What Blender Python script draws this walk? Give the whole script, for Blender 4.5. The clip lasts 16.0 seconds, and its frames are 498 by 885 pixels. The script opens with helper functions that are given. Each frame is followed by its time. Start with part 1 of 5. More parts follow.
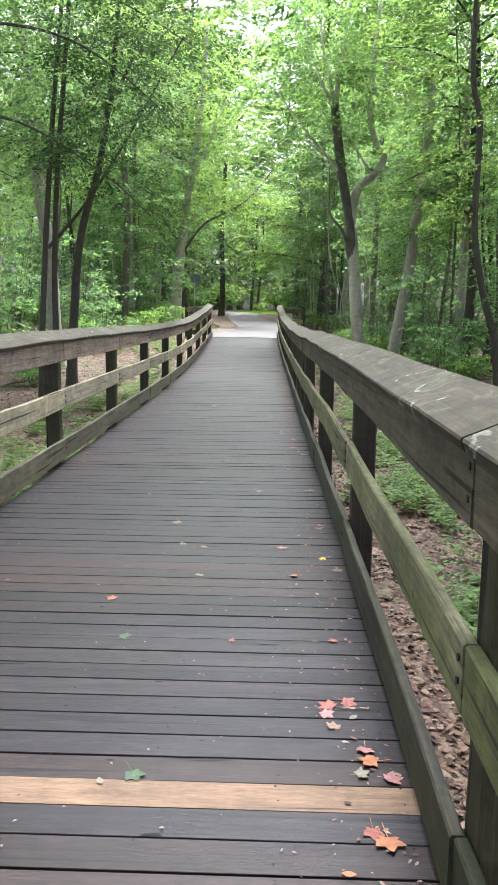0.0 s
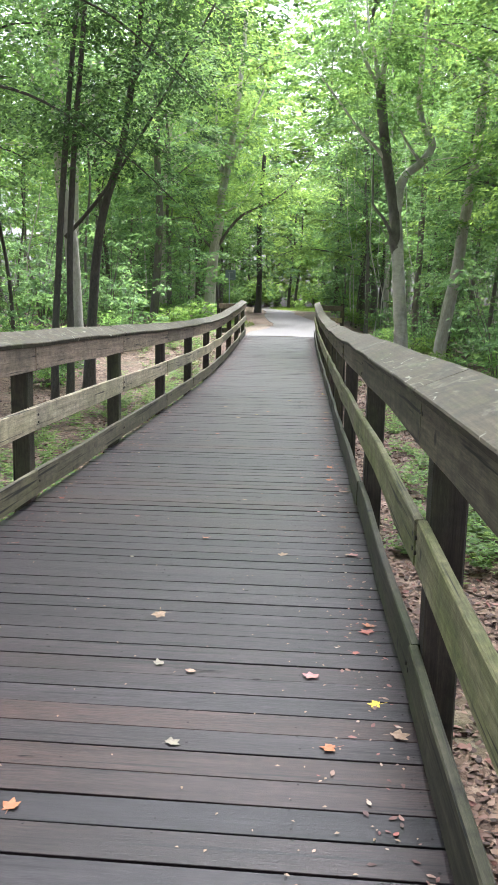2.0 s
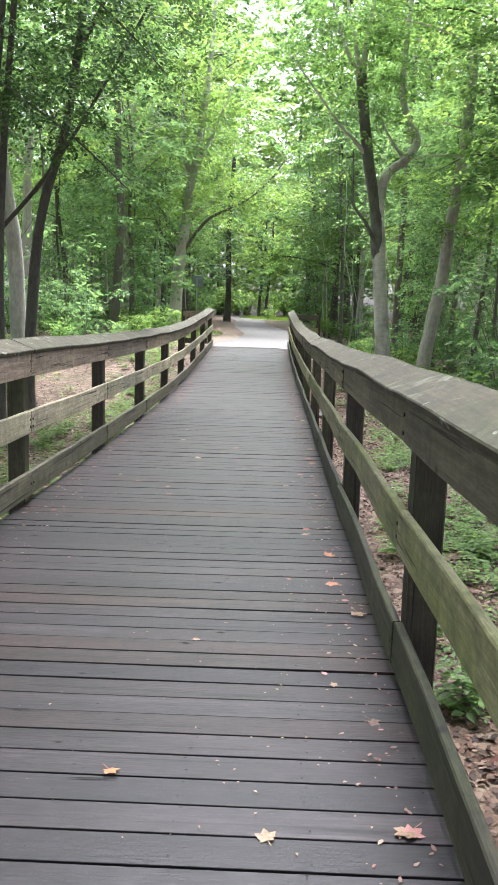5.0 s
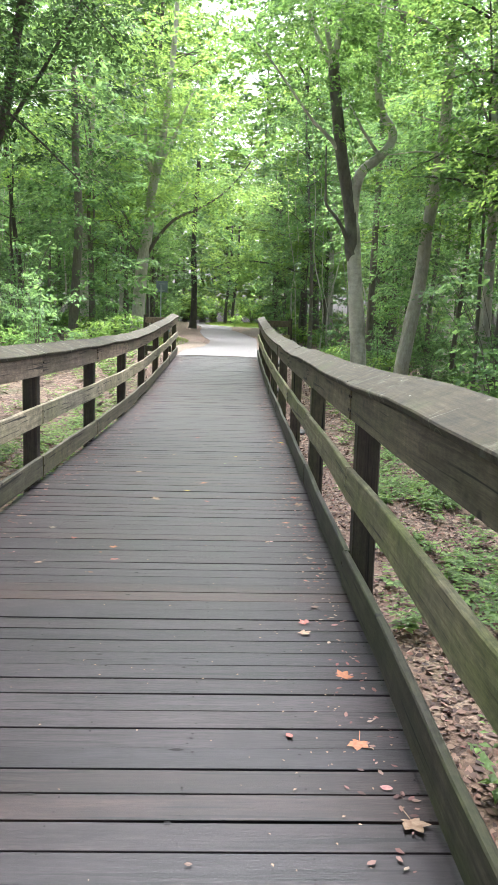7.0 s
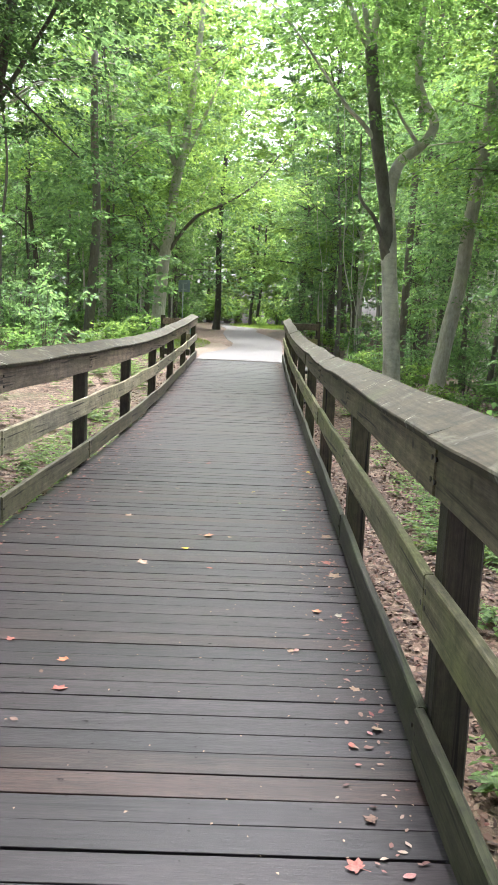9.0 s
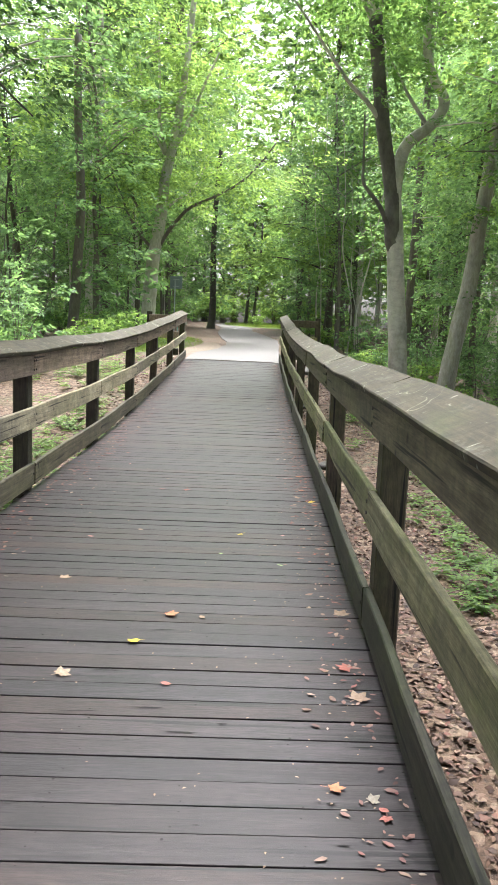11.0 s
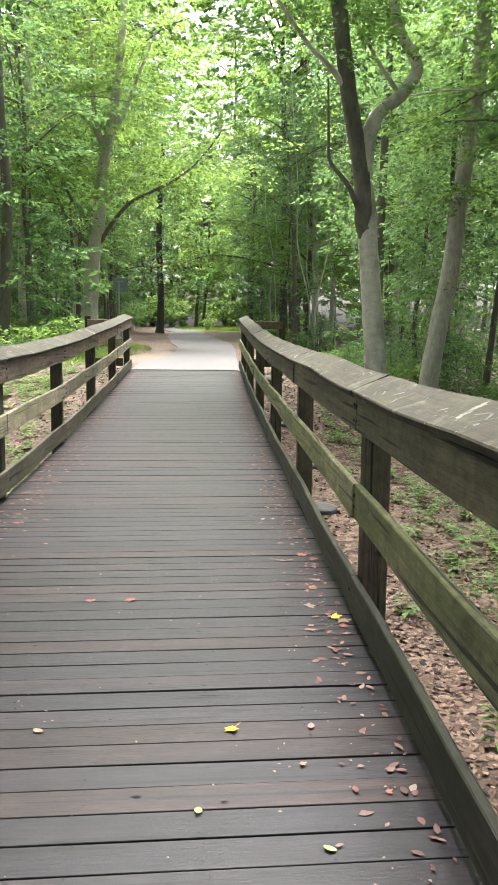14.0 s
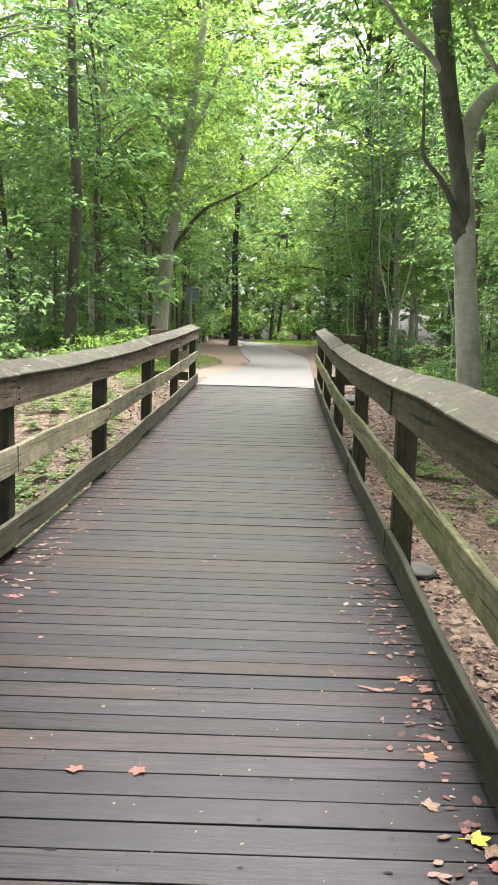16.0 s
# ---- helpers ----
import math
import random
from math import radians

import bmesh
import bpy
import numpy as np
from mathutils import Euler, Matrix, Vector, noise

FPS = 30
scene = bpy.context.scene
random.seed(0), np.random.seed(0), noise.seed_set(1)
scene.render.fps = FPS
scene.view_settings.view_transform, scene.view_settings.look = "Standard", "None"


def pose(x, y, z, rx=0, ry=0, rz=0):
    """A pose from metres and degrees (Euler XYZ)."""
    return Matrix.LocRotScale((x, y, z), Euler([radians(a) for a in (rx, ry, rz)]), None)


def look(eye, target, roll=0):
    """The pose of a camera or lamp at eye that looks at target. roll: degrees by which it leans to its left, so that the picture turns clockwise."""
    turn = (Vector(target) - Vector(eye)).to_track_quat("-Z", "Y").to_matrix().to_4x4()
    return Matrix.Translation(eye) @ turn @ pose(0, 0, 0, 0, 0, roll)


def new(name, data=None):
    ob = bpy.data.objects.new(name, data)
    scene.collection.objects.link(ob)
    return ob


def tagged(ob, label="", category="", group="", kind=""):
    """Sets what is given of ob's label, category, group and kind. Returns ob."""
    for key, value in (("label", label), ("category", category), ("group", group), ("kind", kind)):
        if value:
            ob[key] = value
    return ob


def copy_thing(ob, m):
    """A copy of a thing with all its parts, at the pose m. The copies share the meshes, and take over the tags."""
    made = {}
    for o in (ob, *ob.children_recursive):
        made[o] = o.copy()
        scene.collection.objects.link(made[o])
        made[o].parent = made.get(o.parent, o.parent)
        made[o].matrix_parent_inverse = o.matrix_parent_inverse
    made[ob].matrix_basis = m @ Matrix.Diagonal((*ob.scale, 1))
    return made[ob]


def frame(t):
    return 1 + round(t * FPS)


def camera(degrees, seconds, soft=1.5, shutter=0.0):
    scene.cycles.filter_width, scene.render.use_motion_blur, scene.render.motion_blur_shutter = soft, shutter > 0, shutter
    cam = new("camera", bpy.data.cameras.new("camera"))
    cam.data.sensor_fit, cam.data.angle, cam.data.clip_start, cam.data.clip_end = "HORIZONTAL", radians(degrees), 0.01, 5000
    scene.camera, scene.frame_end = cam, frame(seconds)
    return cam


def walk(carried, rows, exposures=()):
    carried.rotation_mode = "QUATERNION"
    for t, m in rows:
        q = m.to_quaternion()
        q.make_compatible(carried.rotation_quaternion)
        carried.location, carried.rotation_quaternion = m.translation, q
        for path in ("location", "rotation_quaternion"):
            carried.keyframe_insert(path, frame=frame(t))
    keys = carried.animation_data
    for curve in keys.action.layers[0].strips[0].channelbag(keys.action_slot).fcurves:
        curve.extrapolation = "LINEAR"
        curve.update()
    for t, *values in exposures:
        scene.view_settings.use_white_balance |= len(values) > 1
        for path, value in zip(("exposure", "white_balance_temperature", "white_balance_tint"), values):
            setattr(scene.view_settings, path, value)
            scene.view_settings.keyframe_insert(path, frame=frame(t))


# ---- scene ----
cam = camera(35.5, 16.0, soft=1.1)
PATH = [
    (0, (0.079, -0.059, 1.522), (0.026, 1.914, 1.203), 0.8),
    (0.5, (0.105, 0.42, 1.52), (0.028, 2.392, 1.194), 1.0),
    (1, (0.083, 0.868, 1.52), (-0.038, 2.837, 1.188), 1.0),
    (1.5, (0.104, 1.325, 1.536), (-0.024, 3.292, 1.197), 1.4),
    (2, (0.118, 1.802, 1.537), (-0.027, 3.769, 1.209), 1.3),
    (2.5, (0.094, 2.257, 1.534), (-0.036, 4.228, 1.215), 1.2),
    (3, (0.117, 2.719, 1.547), (0.036, 4.692, 1.228), 1.6),
    (3.5, (0.072, 3.156, 1.52), (-0.018, 5.13, 1.212), 1.7),
    (4, (0.024, 3.56, 1.549), (-0.056, 5.535, 1.246), 1.6),
    (4.2, (0.01, 3.734, 1.556), (-0.072, 5.709, 1.252), 1.5),
    (6.3, (-0.092, 5.67, 1.535), (-0.107, 7.647, 1.231), 2.0),
    (6.5, (-0.111, 5.832, 1.538), (-0.115, 7.81, 1.24), 1.5),
    (7, (-0.117, 6.261, 1.547), (-0.1, 8.24, 1.262), 1.7),
    (7.5, (-0.11, 6.732, 1.539), (-0.097, 8.713, 1.263), 1.7),
    (8, (-0.132, 7.172, 1.577), (-0.128, 9.153, 1.302), 1.5),
    (8.5, (-0.1, 7.637, 1.591), (-0.119, 9.618, 1.32), 2.5),
    (8.7, (-0.093, 7.823, 1.597), (-0.132, 9.803, 1.313), 2.7),
    (10.8, (-0.085, 9.749, 1.548), (-0.121, 11.728, 1.265), 1.9),
    (11, (-0.053, 9.959, 1.539), (-0.088, 11.938, 1.255), 2.5),
    (11.5, (-0.018, 10.447, 1.542), (-0.082, 12.425, 1.254), 3.0),
    (12, (-0.031, 10.933, 1.548), (-0.092, 12.909, 1.249), 3.1),
    (12.5, (-0.049, 11.407, 1.536), (-0.102, 13.383, 1.23), 2.7),
    (13, (-0.144, 11.874, 1.532), (-0.187, 13.85, 1.221), 2.4),
    (13.5, (-0.222, 12.312, 1.508), (-0.169, 14.288, 1.203), 0.9),
    (14, (-0.252, 12.795, 1.561), (-0.169, 14.774, 1.286), 0.6),
    (14.5, (-0.338, 13.219, 1.551), (-0.268, 15.202, 1.298), 0.4),
    (15, (-0.339, 13.648, 1.545), (-0.264, 15.63, 1.286), 1.1),
    (15.5, (-0.295, 14.094, 1.572), (-0.288, 16.079, 1.327), 2.1),
    (16, (-0.245, 14.544, 1.567), (-0.346, 16.527, 1.322), 1.7),
]
walk(cam, [(t, look(eye, target, roll)) for t, eye, target, roll in PATH], [(0.0, 2.31, 5800.0, 12.0), (6.0, 2.44, 5850.0, 12.5), (16.0, 2.33, 6250.0, 11.0)])

# ---- light ----
world = bpy.data.worlds.new("world")
scene.world = world
world.use_nodes = True
wn = world.node_tree.nodes
sky = wn.new("ShaderNodeTexSky")
sky.sky_type, sky.sun_disc = 'NISHITA', False
SUN_EL, SUN_ROT = radians(66), radians(14)
sky.sun_elevation, sky.sun_rotation = SUN_EL, SUN_ROT
sky.air_density, sky.dust_density, sky.ozone_density = 1.0, 8.0, 0.6
wn["Background"].inputs["Strength"].default_value = 0.15
# thin white cloud over the blue
bw = wn.new("ShaderNodeRGBToBW")
cloud = wn.new("ShaderNodeMix")
cloud.data_type = 'RGBA'
cloud.inputs[0].default_value = 0.65
world.node_tree.links.new(sky.outputs["Color"], bw.inputs[0])
world.node_tree.links.new(sky.outputs["Color"], cloud.inputs[6])
world.node_tree.links.new(bw.outputs[0], cloud.inputs[7])
world.node_tree.links.new(cloud.outputs[2], wn["Background"].inputs["Color"])
sun = new("sun", bpy.data.lights.new("sun", 'SUN'))
sun.data.energy, sun.data.angle, sun.data.color = 1.9, radians(30), (1.0, 0.97, 0.92)
sun_dir = Vector((math.sin(SUN_ROT) * math.cos(SUN_EL), math.cos(SUN_ROT) * math.cos(SUN_EL), math.sin(SUN_EL)))
sun.matrix_world = Matrix.Translation((0, 20, 40)) @ sun_dir.to_track_quat("Z", "Y").to_matrix().to_4x4()


# ---- materials ----
def rgb(c):
    return (c[0], c[1], c[2], 1.0)


class Mat:
    """A small helper round one node material."""

    def __init__(self, name, rough=0.8):
        self.m = bpy.data.materials.new(name)
        self.m.use_nodes = True
        self.t = self.m.node_tree
        self.b = self.t.nodes["Principled BSDF"]
        self.b.inputs["Roughness"].default_value = rough
        self.coord = None

    def link(self, a, b):
        self.t.links.new(a, b)

    def pos(self, scale=(1, 1, 1), offset=None):
        """Object coordinates stretched by scale, moved by a random amount per object."""
        if self.coord is None:
            self.coord = self.t.nodes.new("ShaderNodeTexCoord")
            self.info = self.t.nodes.new("ShaderNodeObjectInfo")
            mul = self.t.nodes.new("ShaderNodeMath")
            mul.operation = 'MULTIPLY'
            mul.inputs[1].default_value = 53.0
            self.link(self.info.outputs["Random"], mul.inputs[0])
            comb = self.t.nodes.new("ShaderNodeCombineXYZ")
            for k in ("X", "Y", "Z"):
                self.link(mul.outputs[0], comb.inputs[k])
            add = self.t.nodes.new("ShaderNodeVectorMath")
            self.link(self.coord.outputs["Object"], add.inputs[0])
            self.link(comb.outputs[0], add.inputs[1])
            self.base = add.outputs[0]
        v = self.t.nodes.new("ShaderNodeVectorMath")
        v.operation = 'MULTIPLY'
        self.link(self.base, v.inputs[0])
        v.inputs[1].default_value = scale
        return v.outputs[0]

    def noise(self, scale, stretch=(1, 1, 1), detail=6.0, rough=0.6, dist=0.0):
        n = self.t.nodes.new("ShaderNodeTexNoise")
        n.inputs["Scale"].default_value = scale
        n.inputs["Detail"].default_value = detail
        n.inputs["Roughness"].default_value = rough
        n.inputs["Distortion"].default_value = dist
        self.link(self.pos(stretch), n.inputs["Vector"])
        return n.outputs["Fac"]

    def voronoi(self, scale, stretch=(1, 1, 1), out="Distance"):
        n = self.t.nodes.new("ShaderNodeTexVoronoi")
        n.inputs["Scale"].default_value = scale
        self.link(self.pos(stretch), n.inputs["Vector"])
        return n.outputs[out]

    def ramp(self, fac, stops):
        r = self.t.nodes.new("ShaderNodeValToRGB")
        e = r.color_ramp.elements
        while len(e) < len(stops):
            e.new(0.5)
        for el, (p, c) in zip(e, stops):
            el.position, el.color = p, rgb(c)
        self.link(fac, r.inputs["Fac"])
        return r.outputs["Color"]

    def mix(self, fac, a, b, mode='MIX'):
        n = self.t.nodes.new("ShaderNodeMix")
        n.data_type, n.blend_type = 'RGBA', mode
        if isinstance(fac, float):
            n.inputs[0].default_value = fac
        else:
            self.link(fac, n.inputs[0])
        for k, v in ((6, a), (7, b)):
            if isinstance(v, tuple):
                n.inputs[k].default_value = rgb(v)
            else:
                self.link(v, n.inputs[k])
        return n.outputs[2]

    def grey(self, v, lo, hi):
        n = self.t.nodes.new("ShaderNodeMapRange")
        n.inputs[1].default_value, n.inputs[2].default_value = lo, hi
        self.link(v, n.inputs[0])
        return n.outputs[0]

    def random(self):
        self.pos()
        return self.info.outputs["Random"]

    def island(self):
        return self.t.nodes.new("ShaderNodeNewGeometry").outputs["Random Per Island"]

    def color(self, c):
        self.link(c, self.b.inputs["Base Color"])

    def bump(self, h, strength, distance=0.01):
        n = self.t.nodes.new("ShaderNodeBump")
        n.inputs["Strength"].default_value = strength
        n.inputs["Distance"].default_value = distance
        self.link(h, n.inputs["Height"])
        self.link(n.outputs[0], self.b.inputs["Normal"])


def wood(name, axis, dark, mid, light, tint, tint_amount, rough=0.75, grain=55.0, along=1.0, fleck=0.6, relief=0.4, gloss=0.4, warm=0.0):
    """Weathered timber with its grain along one axis, cracks, knots and a green or brown stain in patches."""
    m = Mat(name, rough)
    st = [1.0, 1.0, 1.0]
    st[axis] = 0.035 * along
    g = m.noise(grain, tuple(st), 8.0, 0.65, 0.3)
    base = m.ramp(g, [(0.28, dark), (0.5, mid), (0.75, light)])
    st2 = [1.0, 1.0, 1.0]
    st2[axis] = 0.25 * along
    patch = m.noise(3.5, tuple(st2), 5.0, 0.6)
    base = m.mix(m.grey(patch, 0.40, 0.60), base, m.mix(tint_amount, base, tint))
    tone = m.ramp(m.random(), [(0.0, (0.72, 0.72, 0.74)), (0.5, (1.0, 1.0, 1.0)), (1.0, (1.22, 1.18, 1.15))])
    base = m.mix(1.0, base, tone, 'MULTIPLY')
    if warm:
        # some boards browner than their neighbours
        hop = m.t.nodes.new("ShaderNodeMath")
        hop.operation = 'PINGPONG'
        hop.inputs[1].default_value = 0.071
        m.link(m.random(), hop.inputs[0])
        base = m.mix(1.0, base, m.ramp(m.grey(hop.outputs[0], 0.0, 0.071), [(0.0, (1 + 0.35 * warm, 1.0, 1 - 0.25 * warm)), (0.4, (1.0, 1.0, 1.0)), (0.75, (0.8, 0.82, 0.86)), (1.0, (1.25, 1.22, 1.2))]), 'MULTIPLY')
    st3 = [1.0, 1.0, 1.0]
    st3[axis] = 0.02 * along
    crack = m.noise(34.0, tuple(st3), 3.0, 0.5)
    base = m.mix(m.grey(crack, 0.39, 0.33), base, tuple(0.3 * c for c in dark))
    knot = m.voronoi(1.0, (3.2, 3.2, 3.2) if axis != 0 else (2.2, 6.0, 6.0))
    base = m.mix(m.grey(knot, 0.10, 0.05), base, tuple(0.5 * c for c in dark))
    blotch = m.noise(1.3, (1, 1, 1), 7.0, 0.65)
    base = m.mix(1.0, base, m.ramp(blotch, [(0.3, (0.66, 0.66, 0.68)), (0.7, (1.25, 1.22, 1.2))]), 'MULTIPLY')
    st4 = [1.0, 1.0, 1.0]
    st4[axis] = 0.07 * along
    fine = m.noise(grain * 5.0, tuple(st4), 4.0, 0.75)
    base = m.mix(1.0, base, m.ramp(fine, [(0.32, (1 - 0.55 * fleck, 1 - 0.55 * fleck, 1 - 0.54 * fleck)), (0.5, (1.0, 1.0, 1.0)), (0.68, (1 + 0.5 * fleck, 1 + 0.48 * fleck, 1 + 0.45 * fleck))]), 'MULTIPLY')
    stain = m.noise(9.0, (1, 1, 1), 8.0, 0.7, 0.6)
    base = m.mix(1.0, base, m.ramp(stain, [(0.3, (0.55, 0.55, 0.56)), (0.55, (1.0, 1.0, 1.0)), (0.75, (1.3, 1.28, 1.25))]), 'MULTIPLY')
    m.color(base)
    m.bump(fine, relief, 0.004)
    m.b.inputs["Specular IOR Level"].default_value = gloss
    return m.m


DECK = wood("deck_timber", 0, (0.0092, 0.0073, 0.0084), (0.0229, 0.0179, 0.0209), (0.0444, 0.0363, 0.0407), (0.0222, 0.0152, 0.0166), 0.6, 0.46, 22.0, 4.0, 0.95, 0.27, 0.33, 1.0)
FRESH = wood("fresh_timber", 0, (0.15, 0.085, 0.048), (0.22, 0.135, 0.078), (0.28, 0.185, 0.115), (0.19, 0.12, 0.075), 0.4, 0.6, 34.0, 4.0)
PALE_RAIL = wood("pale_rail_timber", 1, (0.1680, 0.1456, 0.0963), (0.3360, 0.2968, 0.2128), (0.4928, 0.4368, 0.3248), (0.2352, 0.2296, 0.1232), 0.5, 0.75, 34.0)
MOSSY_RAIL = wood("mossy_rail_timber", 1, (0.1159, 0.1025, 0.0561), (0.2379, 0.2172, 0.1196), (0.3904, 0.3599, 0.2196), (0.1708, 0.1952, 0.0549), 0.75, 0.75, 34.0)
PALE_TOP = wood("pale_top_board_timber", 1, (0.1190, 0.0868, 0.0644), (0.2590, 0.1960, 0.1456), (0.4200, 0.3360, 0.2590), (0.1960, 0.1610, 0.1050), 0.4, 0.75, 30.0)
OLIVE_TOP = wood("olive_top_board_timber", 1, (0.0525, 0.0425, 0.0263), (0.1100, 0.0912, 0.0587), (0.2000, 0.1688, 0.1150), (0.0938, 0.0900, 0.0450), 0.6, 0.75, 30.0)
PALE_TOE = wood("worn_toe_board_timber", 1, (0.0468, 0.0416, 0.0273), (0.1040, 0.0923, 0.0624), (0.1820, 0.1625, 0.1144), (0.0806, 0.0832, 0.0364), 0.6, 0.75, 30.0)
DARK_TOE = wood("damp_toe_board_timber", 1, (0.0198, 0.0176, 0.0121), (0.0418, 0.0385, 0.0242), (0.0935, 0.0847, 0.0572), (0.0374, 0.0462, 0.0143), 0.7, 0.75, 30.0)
POST = wood("post_timber", 2, (0.0228, 0.0168, 0.0120), (0.0504, 0.0372, 0.0264), (0.1020, 0.0792, 0.0540), (0.0576, 0.0672, 0.0240), 0.6, 0.75, 40.0)


def cap_material():
    m = Mat("cap_timber", 0.85)
    g = m.noise(60.0, (1, 0.04, 1), 7.0, 0.65)
    base = m.ramp(g, [(0.3, (0.030, 0.024, 0.012)), (0.55, (0.060, 0.048, 0.024)), (0.8, (0.096, 0.080, 0.046))])
    lich = m.noise(5.0, (1, 0.6, 1), 9.0, 0.7, 0.8)
    base = m.mix(m.grey(lich, 0.55, 0.72), base, (0.17, 0.165, 0.115))
    moss = m.noise(3.0, (1, 0.5, 1), 6.0, 0.6)
    base = m.mix(m.grey(moss, 0.56, 0.74), base, (0.060, 0.066, 0.022))
    st = m.noise(5.0, (1, 0.8, 1), 3.0, 0.5, 2.5)
    base = m.mix(m.grey(st, 0.665, 0.70), base, (0.25, 0.245, 0.19))
    worm = m.noise(2.6, (1, 0.7, 1), 1.0, 0.4, 1.6)
    band = m.mix(m.grey(worm, 0.487, 0.497), (0, 0, 0), (1, 1, 1))
    band = m.mix(m.grey(worm, 0.507, 0.497), (0, 0, 0), band)
    where = m.mix(m.grey(m.noise(2.0, (1, 1, 1), 3.0, 0.5), 0.55, 0.60), (0, 0, 0), band)
    base = m.mix(where, base, (0.20, 0.19, 0.13))
    fine = m.noise(220.0, (1, 0.08, 1), 4.0, 0.75)
    base = m.mix(1.0, base, m.ramp(fine, [(0.3, (0.72, 0.72, 0.72)), (0.5, (0.95, 0.95, 0.95)), (0.7, (1.18, 1.17, 1.15))]), 'MULTIPLY')
    stain = m.noise(6.0, (1, 1, 1), 9.0, 0.72, 0.8)
    base = m.mix(1.0, base, m.ramp(stain, [(0.35, (0.5, 0.5, 0.5)), (0.55, (1.0, 1.0, 1.0)), (0.75, (1.25, 1.22, 1.2))]), 'MULTIPLY')
    m.color(base)
    m.bump(fine, 0.3, 0.004)
    return m.m


CAP = cap_material()


def bark(name, dark, light, patch, amount, scale=14.0, stretch=(1, 1, 0.35), depth=0.5):
    m = Mat(name, 0.9)
    g = m.noise(scale, stretch, 8.0, 0.7)
    base = m.ramp(g, [(0.3, dark), (0.7, light)])
    p = m.noise(2.2, (1, 1, 0.6), 5.0, 0.6)
    base = m.mix(m.grey(p, 0.45, 0.65), base, m.mix(amount, base, patch))
    m.color(base)
    m.bump(g, depth, 0.02)
    return m.m


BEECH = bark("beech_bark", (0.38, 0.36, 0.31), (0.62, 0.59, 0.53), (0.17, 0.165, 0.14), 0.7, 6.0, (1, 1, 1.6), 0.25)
DARK_BEECH = bark("damp_beech_bark", (0.055, 0.05, 0.043), (0.14, 0.13, 0.11), (0.24, 0.23, 0.195), 0.35, 6.0, (1, 1, 0.5), 0.4)
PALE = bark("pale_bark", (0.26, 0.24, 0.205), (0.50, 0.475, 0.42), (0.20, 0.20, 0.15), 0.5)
DARKBARK = bark("dark_bark", (0.035, 0.03, 0.025), (0.10, 0.088, 0.07), (0.07, 0.075, 0.05), 0.5, 22.0)
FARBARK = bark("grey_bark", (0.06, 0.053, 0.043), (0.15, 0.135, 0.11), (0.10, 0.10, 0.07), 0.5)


def leaf_material(name, front, back, spread=0.42, trans=0.42):
    m = Mat(name, 0.62)
    m.b.inputs["Specular IOR Level"].default_value = 0.3
    isl = m.island()
    tone = m.ramp(isl, [(0.0, tuple(c * (1 - spread) for c in front)), (0.5, front), (1.0, (min(1, front[0] * (1 + 0.7 * spread)), front[1] * (1 + spread), front[2] * (1 + 0.3 * spread)))])
    tr = m.ramp(isl, [(0.0, tuple(c * (1 - spread) for c in back)), (1.0, (back[0] * (1 + spread), back[1] * (1 + 0.6 * spread), back[2]))])
    m.color(tone)
    t = m.t.nodes.new("ShaderNodeBsdfTranslucent")
    m.link(tr, t.inputs["Color"])
    mx = m.t.nodes.new("ShaderNodeMixShader")
    mx.inputs[0].default_value = trans
    m.link(m.b.outputs[0], mx.inputs[1])
    m.link(t.outputs[0], mx.inputs[2])
    m.link(mx.outputs[0], m.t.nodes["Material Output"].inputs["Surface"])
    return m.m


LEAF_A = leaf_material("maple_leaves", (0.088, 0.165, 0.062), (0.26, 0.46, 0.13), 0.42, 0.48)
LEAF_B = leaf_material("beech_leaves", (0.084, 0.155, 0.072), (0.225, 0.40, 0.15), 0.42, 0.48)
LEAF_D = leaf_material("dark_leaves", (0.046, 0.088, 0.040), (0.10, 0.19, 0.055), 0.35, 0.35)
# lighter, yellower leaf colour; also stands in for sunlight on far foliage
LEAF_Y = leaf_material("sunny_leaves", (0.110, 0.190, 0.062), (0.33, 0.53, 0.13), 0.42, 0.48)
FERN = leaf_material("fern_leaves", (0.085, 0.145, 0.048), (0.23, 0.36, 0.09))
GRASS = leaf_material("grass_blades", (0.12, 0.19, 0.05), (0.28, 0.40, 0.07))


def litter_material():
    m = Mat("dead_leaves", 0.75)
    isl = m.island()
    m.color(m.ramp(isl, [(0.0, (0.030, 0.016, 0.012)), (0.3, (0.070, 0.036, 0.024)), (0.6, (0.125, 0.068, 0.044)), (0.85, (0.21, 0.14, 0.095)), (1.0, (0.13, 0.042, 0.032))]))
    return m.m


LITTER = litter_material()


def scrap_material():
    m = Mat("dry_leaf_scraps", 0.7)
    m.color(m.ramp(m.island(), [(0.0, (0.06, 0.030, 0.026)), (0.25, (0.15, 0.066, 0.055)), (0.5, (0.26, 0.17, 0.13)), (0.75, (0.20, 0.065, 0.058)), (1.0, (0.38, 0.30, 0.23))]))
    return m.m


SCRAPS = scrap_material()


